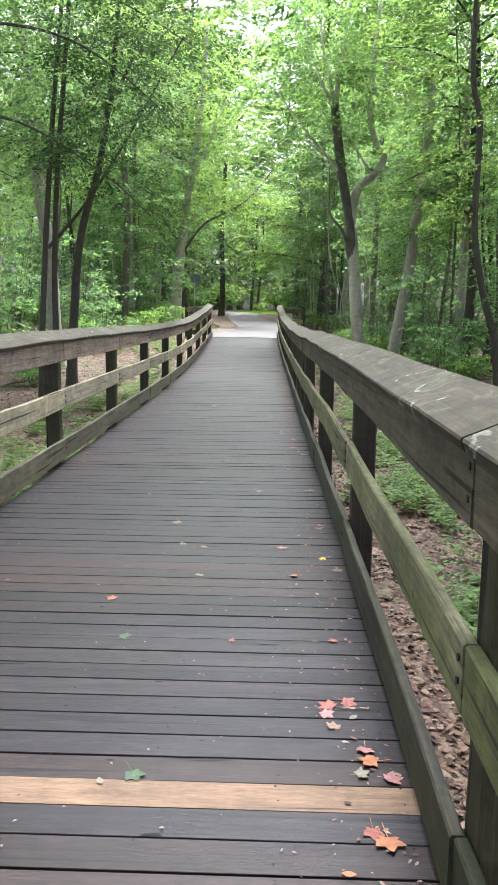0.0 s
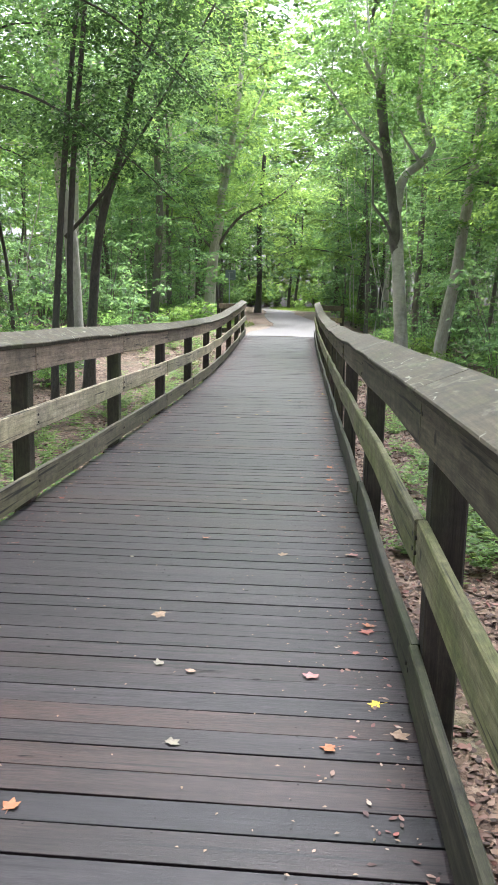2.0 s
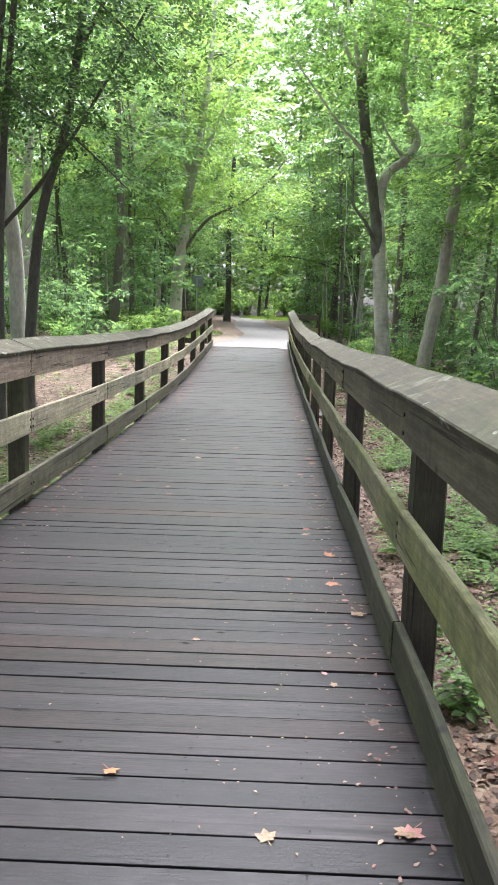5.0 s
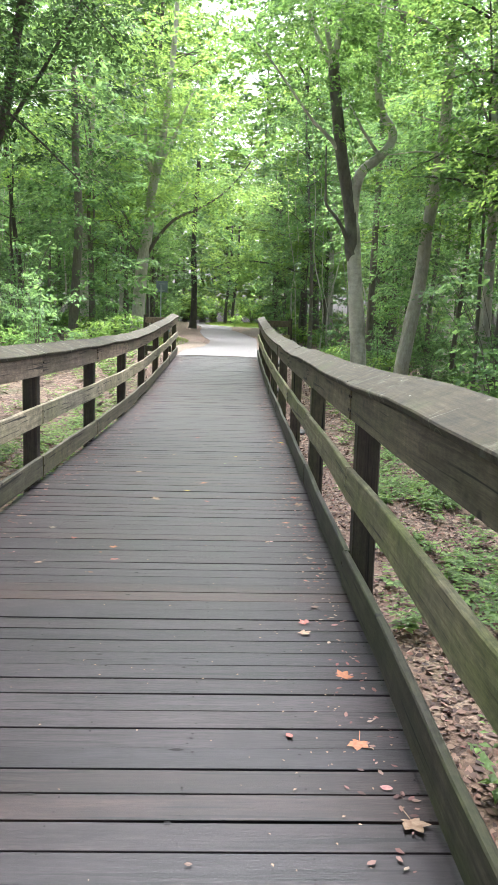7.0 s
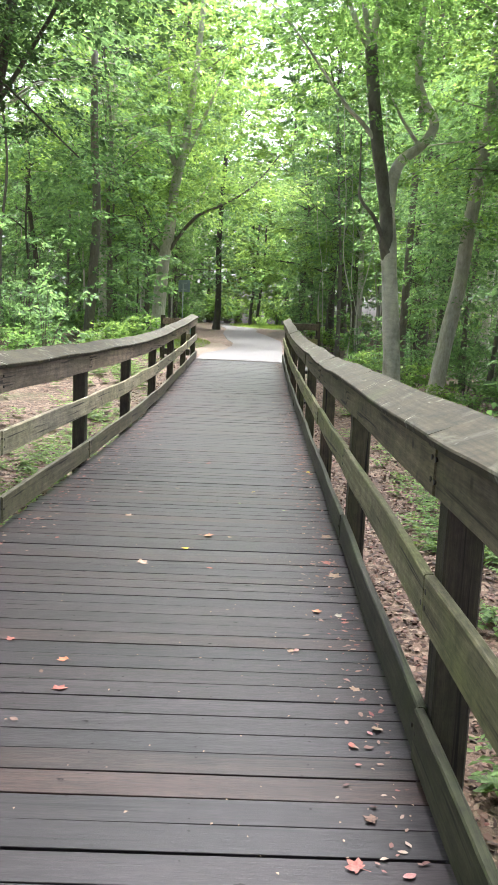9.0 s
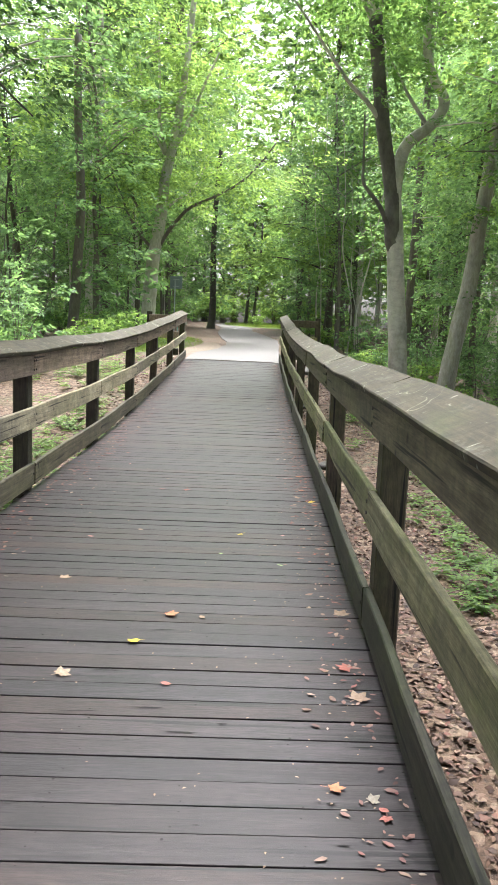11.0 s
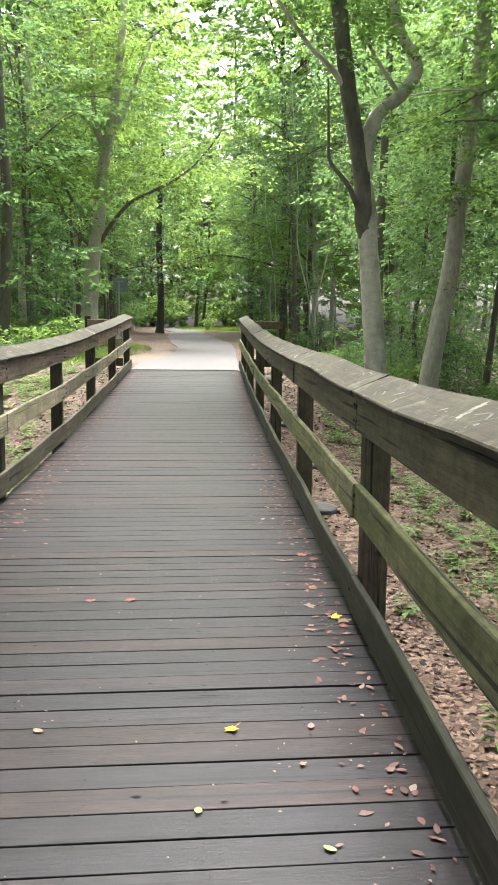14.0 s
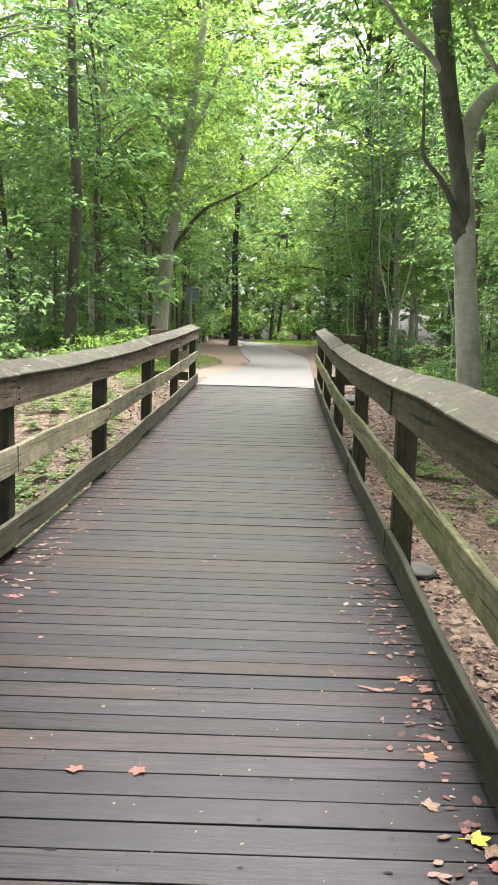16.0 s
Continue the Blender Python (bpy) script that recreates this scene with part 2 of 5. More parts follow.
def ground_material():
    m = Mat("forest_floor", 0.95)
    v = m.voronoi(13.0, (1, 1, 1), "Color")
    sep = m.t.nodes.new("ShaderNodeSeparateColor")
    m.link(v, sep.inputs[0])
    base = m.ramp(sep.outputs[0], [(0.0, (0.045, 0.027, 0.018)), (0.4, (0.105, 0.064, 0.042)), (0.75, (0.165, 0.112, 0.076)), (1.0, (0.22, 0.16, 0.115))])
    n = m.noise(0.55, (1, 1, 1), 7.0, 0.65)
    base = m.mix(m.grey(n, 0.56, 0.70), base, (0.060, 0.070, 0.026))
    n2 = m.noise(28.0, (1, 1, 1), 4.0, 0.6)
    base = m.mix(m.grey(n2, 0.50, 0.3), base, (0.04, 0.027, 0.02))
    m.color(base)
    m.bump(n2, 0.6, 0.03)
    return m.m


def asphalt_material():
    m = Mat("path_asphalt", 0.85)
    n = m.noise(220.0, (1, 1, 1), 3.0, 0.7)
    base = m.ramp(n, [(0.3, (0.085, 0.077, 0.074)), (0.7, (0.145, 0.132, 0.126))])
    p = m.noise(0.8, (1, 0.5, 1), 6.0, 0.6)
    base = m.mix(m.grey(p, 0.35, 0.7), base, m.mix(0.35, base, (0.085, 0.08, 0.075)))
    m.color(base)
    m.bump(n, 0.3, 0.004)
    return m.m


def dirt_material(name, a, b, c):
    m = Mat(name, 0.95)
    n = m.noise(24.0, (1, 1, 1), 8.0, 0.7)
    base = m.ramp(n, [(0.3, a), (0.5, b), (0.7, c)])
    m.color(base)
    m.bump(n, 0.7, 0.02)
    return m.m


GROUND = ground_material()
ASPHALT = asphalt_material()
DIRT = dirt_material("dry_leafy_dirt", (0.075, 0.055, 0.040), (0.17, 0.13, 0.095), (0.25, 0.20, 0.155))
MULCH = dirt_material("dark_mulch", (0.04, 0.03, 0.022), (0.09, 0.068, 0.05), (0.15, 0.12, 0.09))
TURF = dirt_material("turf_soil", (0.07, 0.11, 0.028), (0.12, 0.18, 0.045), (0.17, 0.22, 0.07))
CONCRETE = dirt_material("pale_concrete", (0.15, 0.145, 0.135), (0.20, 0.19, 0.18), (0.24, 0.23, 0.215))


def plain(name, c, rough=0.6, metal=0.0):
    m = Mat(name, rough)
    n = m.noise(40.0, (1, 1, 1), 4.0, 0.6)
    m.color(m.ramp(n, [(0.3, tuple(0.8 * x for x in c)), (0.7, tuple(min(1, 1.15 * x) for x in c))]))
    m.b.inputs["Metallic"].default_value = metal
    return m.m


STEEL = plain("galvanised_steel", (0.30, 0.34, 0.37), 0.45, 0.6)
SIGNBACK = plain("sign_back_aluminium", (0.16, 0.20, 0.23), 0.5, 0.3)
TEAL = plain("teal_paint", (0.10, 0.32, 0.30), 0.5)
BOLT = plain("rusty_bolt_head", (0.035, 0.028, 0.024), 0.7, 0.3)
HOLE = plain("rotten_dark_wood", (0.012, 0.011, 0.010), 0.95)
STONE = plain("grey_stone", (0.085, 0.082, 0.074), 0.9)


# ---- helpers of the place ----
def mesh_of(name, verts, faces, mat, smooth=False):
    me = bpy.data.meshes.new(name)
    me.from_pydata([tuple(v) for v in verts], [], faces)
    me.materials.append(mat)
    if smooth:
        me.polygons.foreach_set("use_smooth", [True] * len(me.polygons))
    me.update()
    return me


def child(name, me, parent, m=None, label=""):
    ob = new(name, me)
    ob.parent = parent
    if m is not None:
        ob.matrix_basis = m
    if label:
        tagged(ob, label)
    return ob


def lerp_table(y, table):
    if y <= table[0][0]:
        return table[0][1]
    for (a, u), (b, v) in zip(table, table[1:]):
        if y <= b:
            return u + (v - u) * (y - a) / (b - a)
    (a, u), (b, v) = table[-2:]
    return v


def smoothstep(a, b, x):
    x = min(1.0, max(0.0, (x - a) / (b - a)))
    return x * x * (3 - 2 * x)


EDGE_R = [(-6, 0.56), (5, 0.55), (10, 0.51), (17, 0.48), (22, 0.42), (27, 0.34), (32, 0.29)]
EDGE_L = [(-6, -1.95), (6, -2.00), (12, -2.05), (18, -2.12), (24, -2.22), (32, -2.34)]
RISE = [(-6, 0.0), (15, 0.0), (19, 0.03), (22, 0.10), (25, 0.24), (28, 0.42), (32.1, 0.67)]
PATH_L = [(32, -2.34), (35, -2.45), (38, -2.2), (42, -1.75), (46, -1.9), (50, -2.4), (61, -3.3), (75, -3.9), (90, -5.5), (110, -9.0)]
PATH_R = [(32, 0.3), (44, 0.45), (50, 0.45), (60, -0.4), (68, -1.25), (75, -1.3), (90, -2.6), (110, -6.0)]
DECK_END = 32.1


def right_edge(y):
    return lerp_table(y, EDGE_R)


def left_edge(y):
    return lerp_table(y, EDGE_L)


def deck_z(y):
    return lerp_table(y, RISE)


def path_z(y):
    if y < DECK_END:
        return deck_z(y)
    return 0.67 + 0.024 * min(y - DECK_END, 46) + 0.022 * max(0.0, min(y, 105) - DECK_END - 46)


def ground_z(x, y):
    mid = (right_edge(y) + left_edge(y)) / 2
    off = max(0.0, abs(x - mid) - 1.5)
    base = max(path_z(min(y, 130.0)), -0.3)
    dip = 0.56 * (1 - smoothstep(22, 32, y))
    away = smoothstep(2.0, 12.0, off)
    bump = 0.10 * noise.noise((x * 0.35, y * 0.35, 0.3)) + 0.25 * noise.noise((x * 0.09, y * 0.09, 4.0)) * away
    flat = smoothstep(0.0, 3.0, off) if y > 30 else 1.0
    z = base - dip + bump * (0.15 + 0.85 * flat) * (1.0 if y < 30 else flat) - 0.02 + 0.25 * away * (1 if y < 32 else 0.6)
    # the ground falls away to low woods on the railing's far side
    low = smoothstep(0.9, 5.0, x - right_edge(y)) * (1 - smoothstep(50, 75, y))
    return z + (min(z, -0.38 + bump) - z) * low


# ---- ground ----
def ground():
    xs = [-1500, -500, -200, -100, -60] + [-40 + 2.0 * i for i in range(14)] + [-12 + 0.6 * i for i in range(40)] + [12 + 2.0 * i for i in range(15)] + [60, 100, 200, 500, 1500]
    ys = [-1500, -400, -120, -50, -20] + [-10 + 0.6 * i for i in range(100)] + [50 + 2.0 * i for i in range(41)] + [150, 220, 400, 1500]
    vs = [(x, y, ground_z(x, y)) for y in ys for x in xs]
    n = len(xs)
    fs = [(j * n + i, j * n + i + 1, (j + 1) * n + i + 1, (j + 1) * n + i) for j in range(len(ys) - 1) for i in range(n - 1)]
    tagged(new("ground", mesh_of("ground", vs, fs, GROUND, True)), "brown forest floor of dead leaves and soil", "ground", kind="structure")


ground()


def strip(name, rows, z_of, mat, lift, depth, across=8):
    """A slab that follows (y, left, right) rows with a worn rim."""
    vs, fs = [], []
    for y, a, b in rows:
        for k in range(across + 1):
            x = a + (b - a) * k / across
            crown = lift * (1 - 0.35 * abs(2 * k / across - 1) ** 6)
            vs.append((x, y, z_of(x, y) + crown))
        vs.append((b + 0.03, y, z_of(b, y) - depth))
        vs.append((a - 0.03, y, z_of(a, y) - depth))
    n = across + 3
    for j in range(len(rows) - 1):
        for k in range(n):
            k2 = (k + 1) % n
            fs.append((j * n + k, j * n + k2, (j + 1) * n + k2, (j + 1) * n + k))
    return new(name, mesh_of(name, vs, fs, mat, False))


def steps(a, b, d):
    n = max(1, int(round((b - a) / d)))
    return [a + (b - a) * i / n for i in range(n + 1)]


rows = [(y, lerp_table(y, PATH_L) + 0.06 * noise.noise((0, y * 0.7, 1)), lerp_table(y, PATH_R) + 0.06 * noise.noise((0, y * 0.7, 7))) for y in steps(DECK_END + 0.02, 110, 0.6)]
tagged(strip("path", rows, lambda x, y: path_z(y), ASPHALT, 0.012, 0.15), "pale grey asphalt footpath curving into the woods", "path", kind="structure")


def blob(name, cx, cy, rx, ry, mat, label, category, lift, cuts=40):
    """A thin patch of ground with a wavering rim."""
    bm = bmesh.new()
    rings = 7
    last = []
    centre = bm.verts.new((cx, cy, ground_top(cx, cy) + lift))
    for r in range(1, rings + 1):
        ring = []
        for k in range(cuts):
            a = 2 * math.pi * k / cuts
            w = 1 + 0.16 * noise.noise((math.cos(a) * 1.7 + cx, math.sin(a) * 1.7 + cy, 3.0))
            x, y = cx + rx * w * r / rings * math.cos(a), cy + ry * w * r / rings * math.sin(a)
            ring.append(bm.verts.new((x, y, ground_top(x, y) + lift * (1 - (r / rings) ** 4) - (0.06 if r == rings else 0))))
        for k in range(cuts):
            k2 = (k + 1) % cuts
            bm.faces.new((last[k], ring[k], ring[k2], last[k2]) if last else (centre, ring[k], ring[k2]))
        last = ring
    me = bpy.data.meshes.new(name)
    bm.to_mesh(me)
    bm.free()
    me.materials.append(mat)
    me.polygons.foreach_set("use_smooth", [True] * len(me.polygons))
    return tagged(new(name, me), label, category, kind="structure")


def ground_top(x, y):
    return ground_z(x, y)


blob("turf", -5.2, 41.0, 2.6, 8.5, TURF, "short green grass verge beside the path", "grass", 0.03)
blob("dirt_verge", -2.9, 40.0, 1.35, 5.2, DIRT, "tan bare dirt verge with dry leaves", "dirt", 0.055)
blob("mulch_verge", 1.3, 63.0, 1.9, 11.0, MULCH, "dark mulch verge beside the path", "mulch", 0.05)
blob("meadow", 2.0, 92.0, 7.0, 15.0, TURF, "sunlit grass clearing at the far bend", "grass", 0.06)


# ---- timber ----
def board_mesh(name, mat, sx, sy, sz, bevel=0.006, cuts=1, axis=1, warp=0.004, seed=0):
    """A sawn board about its centre: bevelled long edges, cut into lengths, slightly warped."""
    rnd = random.Random(seed)
    half = [sx / 2, sy / 2, sz / 2]
    u, v = [k for k in range(3) if k != axis]
    prof = []
    for su, sv in ((1, 1), (-1, 1), (-1, -1), (1, -1)):
        a, b = (su * half[u], sv * (half[v] - bevel)), (su * (half[u] - bevel), sv * half[v])
        prof += [a, b] if su * sv > 0 else [b, a]
    vs, fs = [], []
    n = len(prof)
    for i in range(cuts + 1):
        s = -half[axis] + 2 * half[axis] * i / cuts
        du, dv = rnd.uniform(-warp, warp), rnd.uniform(-warp, warp)
        for p, q in prof:
            c = [0, 0, 0]
            c[axis], c[u], c[v] = s, p + du, q + dv
            vs.append(c)
    for i in range(cuts):
        for k in range(n):
            fs.append((i * n + k, i * n + (k + 1) % n, (i + 1) * n + (k + 1) % n, (i + 1) * n + k))
    fs.append(tuple(range(n)))
    fs.append(tuple(cuts * n + k for k in reversed(range(n))))
    me = mesh_of(name, vs, fs, mat)
    bm = bmesh.new()
    bm.from_mesh(me)
    bmesh.ops.recalc_face_normals(bm, faces=bm.faces)
    bm.to_mesh(me)
    bm.free()
    return me


def post_y(k):
    return 4.76 + 3.03 * k


FIRST, LAST = -3, 9


def sag(k, side):
    return 0.018 * noise.noise((k * 1.7, side * 5.0, 2.0)) * 2


def span_mesh(name, mat, a, b, thick, high, tilt, seed, segs=6, wave=0.012):
    """A board from point a to point b (along y mostly), its wide face upright, leaned by tilt degrees, a little wavy."""
    rnd = random.Random(seed)
    a, b = Vector(a), Vector(b)
    mid = (a + b) / 2
    along = (b - a).normalized()
    sidev = Vector((along.y, -along.x, 0)).normalized()
    up = sidev.cross(along).normalized()
    if up.z < 0:
        up = -up
    bev = 0.006
    prof = []
    h, w = high / 2, thick / 2
    for su, sv in ((1, 1), (-1, 1), (-1, -1), (1, -1)):
        p, q = (su * w, sv * (h - bev)), (su * (w - bev), sv * h)
        prof += [p, q] if su * sv > 0 else [q, p]
    ph = rnd.uniform(0, 6.28)
    amp = wave * rnd.uniform(0.4, 1.2)
    vs, fs = [], []
    n = len(prof)
    for i in range(segs + 1):
        f = i / segs
        c = a.lerp(b, f) - mid + up * (amp * math.sin(ph + 5.0 * f) * math.sin(math.pi * f)) + sidev * (0.006 * math.sin(ph * 2 + 7 * f))
        t = radians(tilt + rnd.uniform(-1.2, 1.2))
        for p, q in prof:
            p2, q2 = p * math.cos(t) - q * math.sin(t), p * math.sin(t) + q * math.cos(t)
            vs.append(c + sidev * p2 + up * q2)
    for i in range(segs):
        for k in range(n):
            fs.append((i * n + k, i * n + (k + 1) % n, (i + 1) * n + (k + 1) % n, (i + 1) * n + k))
    fs.append(tuple(range(n)))
    fs.append(tuple(segs * n + k for k in reversed(range(n))))
    me = mesh_of(name, vs, fs, mat)
    bm = bmesh.new()
    bm.from_mesh(me)
    bmesh.ops.recalc_face_normals(bm, faces=bm.faces)
    bm.to_mesh(me)
    bm.free()
    return me, mid


BOLT_MESH = None


def bolt_mesh():
    bm = bmesh.new()
    bmesh.ops.create_cone(bm, cap_ends=True, segments=8, radius1=0.011, radius2=0.008, depth=0.008)
    bmesh.ops.rotate(bm, verts=bm.verts, cent=(0, 0, 0), matrix=Matrix.Rotation(radians(90), 3, 'Y'))
    me = bpy.data.meshes.new("bolt")
    bm.to_mesh(me)
    bm.free()
    me.materials.append(BOLT)
    return me


BOLT_MESH = bolt_mesh()


def railing(side, edge, label):
    """side: +1 for the railing past the right edge of the deck, -1 for the other."""
    rail = tagged(new("railing", None), label, "railing", group="boardwalk railings")
    seed = 11 if side > 0 else 77
    # right-hand boards are darker and greener than the left-hand ones
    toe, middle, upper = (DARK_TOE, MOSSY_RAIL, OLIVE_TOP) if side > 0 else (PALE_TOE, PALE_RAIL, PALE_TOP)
    for k in range(FIRST, LAST + 1):
        y = post_y(k)
        x = edge(y) + side * 0.118
        z = deck_z(y)
        low = ground_z(x, y) - 0.25
        top = z + 1.235 + sag(k, side)
        me = board_mesh("post", POST, 0.138, 0.138, top - low, 0.008, 3, 2, 0.002, seed + k)
        child("post", me, rail, pose(x, y, (top + low) / 2, 0, 0, random.uniform(-2, 2)))
        for dz in (0.16, 0.64, 0.70, 1.10, 1.18):
            for dy in (-0.03, 0.035):
                if k % 2 == 0 or dy > 0:
                    child("bolt", BOLT_MESH, rail, pose(edge(y) + side * 0.002, y + dy, z + dz))
    for k in range(FIRST, LAST):
        ya, yb = post_y(k) + 0.004, post_y(k + 1) - 0.004
        if k == LAST - 1:
            yb += 0.08
        za, zb = deck_z(ya) + sag(k, side), deck_z(yb) + sag(k + 1, side)
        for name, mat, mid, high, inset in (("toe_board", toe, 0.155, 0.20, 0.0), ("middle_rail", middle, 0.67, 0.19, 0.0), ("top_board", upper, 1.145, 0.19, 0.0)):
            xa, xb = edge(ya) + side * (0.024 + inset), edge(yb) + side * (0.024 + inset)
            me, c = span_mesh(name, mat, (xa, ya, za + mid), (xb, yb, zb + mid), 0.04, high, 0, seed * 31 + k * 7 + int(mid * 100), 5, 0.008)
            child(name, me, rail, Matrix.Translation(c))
        # the leaned cap: low at the deck side
        xa, xb = edge(ya) + side * 0.082, edge(yb) + side * 0.082
        me, c = span_mesh("cap", CAP, (xa, ya, za + 1.292), (xb, yb, zb + 1.292), 0.225, 0.04, side * 22, seed * 17 + k, 10, 0.012)
        child("cap", me, rail, Matrix.Translation(c))
    # short return at the end of the deck
    y = post_y(LAST) + 0.02
    x0, x1 = edge(y) + side * 0.2, edge(y) + side * 1.05
    z = deck_z(y)
    me = board_mesh("post", POST, 0.138, 0.138, 1.75, 0.008, 3, 2, 0.002, seed)
    child("post", me, rail, pose(x1, y, z + 0.42))
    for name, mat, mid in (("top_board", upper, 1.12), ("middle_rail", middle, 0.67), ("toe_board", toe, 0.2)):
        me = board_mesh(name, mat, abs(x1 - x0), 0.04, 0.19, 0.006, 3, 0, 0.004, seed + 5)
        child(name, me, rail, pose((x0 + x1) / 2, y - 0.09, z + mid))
    return rail


railing(1, right_edge, "weathered timber railing with mossy sloped cap, three boards")
railing(-1, left_edge, "weathered timber railing with dark sloped cap on square posts")


# ---- trees ----
def spline(pts, per=5):
    pts = [Vector(p) for p in pts]
    ext = [pts[0] * 2 - pts[1]] + pts + [pts[-1] * 2 - pts[-2]]
    out = []
    for i in range(1, len(ext) - 2):
        p0, p1, p2, p3 = ext[i - 1:i + 3]
        for k in range(per):
            t = k / per
            out.append(0.5 * ((2 * p1) + (p2 - p0) * t + (2 * p0 - 5 * p1 + 4 * p2 - p3) * t * t + (3 * p1 - p0 - 3 * p2 + p3) * t ** 3))
    out.append(pts[-1])
    return out


class Limbs:
    """Collects tapered limbs into one mesh."""

    def __init__(self):
        self.v, self.f = [], []

    def add(self, pts, r0, r1, per=5, sides=8, flare=0.0, wobble=0.12):
        line = spline(pts, per)
        base = len(self.v)
        n = len(line)
        for i, p in enumerate(line):
            d = (line[min(i + 1, n - 1)] - line[max(i - 1, 0)]).normalized()
            u = d.cross(Vector((0.3, 1, 0.1))).normalized()
            w = d.cross(u)
            f = i / (n - 1)
            r = r0 + (r1 - r0) * f ** 0.8 + flare * max(0, 1 - f * 7) ** 2
            for k in range(sides):
                a = 2 * math.pi * k / sides
                rr = r * (1 + wobble * noise.noise((p.x * 2 + math.cos(a), p.y * 2 + math.sin(a), p.z * 1.3)))
                self.v.append(p + u * (rr * math.cos(a)) + w * (rr * math.sin(a)))
        for i in range(n - 1):
            for k in range(sides):
                k2 = (k + 1) % sides
                self.f.append((base + i * sides + k, base + i * sides + k2, base + (i + 1) * sides + k2, base + (i + 1) * sides + k))
        self.f.append(tuple(base + (n - 1) * sides + k for k in range(sides)))
        return line

    def mesh(self, mat):
        return mesh_of("trunk", self.v, self.f, mat, True)


def leaf_quads(centres, normals, dirs, sizes, ratio=0.55, fold=0.18):
    """Folded rhombic leaves as arrays: 4 corners, 2 triangles each."""
    n = len(centres)
    side = np.cross(normals, dirs)
    side /= np.linalg.norm(side, axis=1, keepdims=True) + 1e-9
    s = sizes[:, None]
    tip, tail = centres + dirs * s * 0.5, centres - dirs * s * 0.5
    lift = normals * s * fold
    l = centres + side * s * ratio * 0.5 + lift
    r = centres - side * s * ratio * 0.5 + lift
    v = np.stack([tail, r, tip, l], axis=1).reshape(-1, 3)
    i = np.arange(n)[:, None] * 4
    f = np.concatenate([i + np.array([[0, 1, 2]]), i + np.array([[0, 2, 3]])], axis=1).reshape(-1, 3)
    return v, f


def oval_leaves(c, n, d, s, ratio, r):
    """Six-cornered leaves that curl up at one side or end, as arrays: 4 triangles each."""
    k = len(c)
    side = np.cross(n, d)
    side /= np.linalg.norm(side, axis=1, keepdims=True) + 1e-9
    s = s[:, None]
    curl = [n * s * r.uniform(-0.02, 0.10, (k, 1)) for _ in range(4)]
    w = side * s * ratio * 0.5
    pts = [c - d * s * 0.5, c - d * s * 0.18 + w * r.uniform(0.7, 1.1, (k, 1)) + curl[0], c + d * s * 0.22 + w * r.uniform(0.6, 1.1, (k, 1)) + curl[1],
           c + d * s * 0.55 + curl[2], c + d * s * 0.2 - w * r.uniform(0.6, 1.1, (k, 1)) + curl[3], c - d * s * 0.2 - w * r.uniform(0.7, 1.1, (k, 1))]
    v = np.stack(pts, axis=1).reshape(-1, 3)
    i = np.arange(k)[:, None] * 6
    f = np.concatenate([i + np.array([t]) for t in ((0, 5, 1), (1, 5, 4), (1, 4, 2), (2, 4, 3))], axis=1).reshape(-1, 3)
    return v, f


def leaf_mesh(name, v, f, mat):
    me = bpy.data.meshes.new(name)
    me.vertices.add(len(v))
    me.vertices.foreach_set("co", v.astype(np.float32).ravel())
    me.loops.add(f.size)
    me.loops.foreach_set("vertex_index", f.astype(np.int32).ravel())
    me.polygons.add(len(f))
    me.polygons.foreach_set("loop_start", np.arange(0, f.size, 3, dtype=np.int32))
    me.polygons.foreach_set("loop_total", np.full(len(f), 3, dtype=np.int32))
    me.update(calc_edges=True)
    me.materials.append(mat)
    return me


def sprays(rng, tips, per, length, size, droop=0.18, flat=0.35):
    """Flat sprays of leaves: each hangs out from a tip along its heading."""
    c, nn, dd, ss = [], [], [], []
    for tip, head in tips:
        head = np.array(head, float)
        head /= np.linalg.norm(head) + 1e-9
        up = np.array((rng.normal(0, flat), rng.normal(0, flat), 1.0))
        side = np.cross(head, up)
        side /= np.linalg.norm(side) + 1e-9
        up = np.cross(side, head)
        L = length * rng.uniform(0.6, 1.3)
        t = rng.uniform(0, 1, per)
        w = rng.uniform(-1, 1, per) * (0.55 * L) * np.sin(np.pi * (0.15 + 0.8 * t))
        p = np.array(tip) + np.outer(t * L, head) + np.outer(w, side) + np.outer(rng.normal(0, 0.06 * L, per), up)
        p[:, 2] -= droop * (t * L) ** 2 / max(L, 0.1) + droop * np.abs(w) * 0.5
        out = np.outer(0.6 + rng.uniform(0, 0.4, per), head) + np.outer(np.sign(w) * rng.uniform(0.2, 1.0, per), side)
        out += rng.normal(0, 0.25, (per, 3))
        out[:, 2] -= 0.25
        out /= np.linalg.norm(out, axis=1, keepdims=True)
        n = np.tile(up, (per, 1)) + rng.normal(0, 0.35, (per, 3))
        n -= out * np.sum(n * out, axis=1, keepdims=True)
        n /= np.linalg.norm(n, axis=1, keepdims=True) + 1e-9
        c.append(p), nn.append(n), dd.append(out), ss.append(size * rng.uniform(0.6, 1.3, per))
    return leaf_quads(np.concatenate(c), np.concatenate(nn), np.concatenate(dd), np.concatenate(ss))


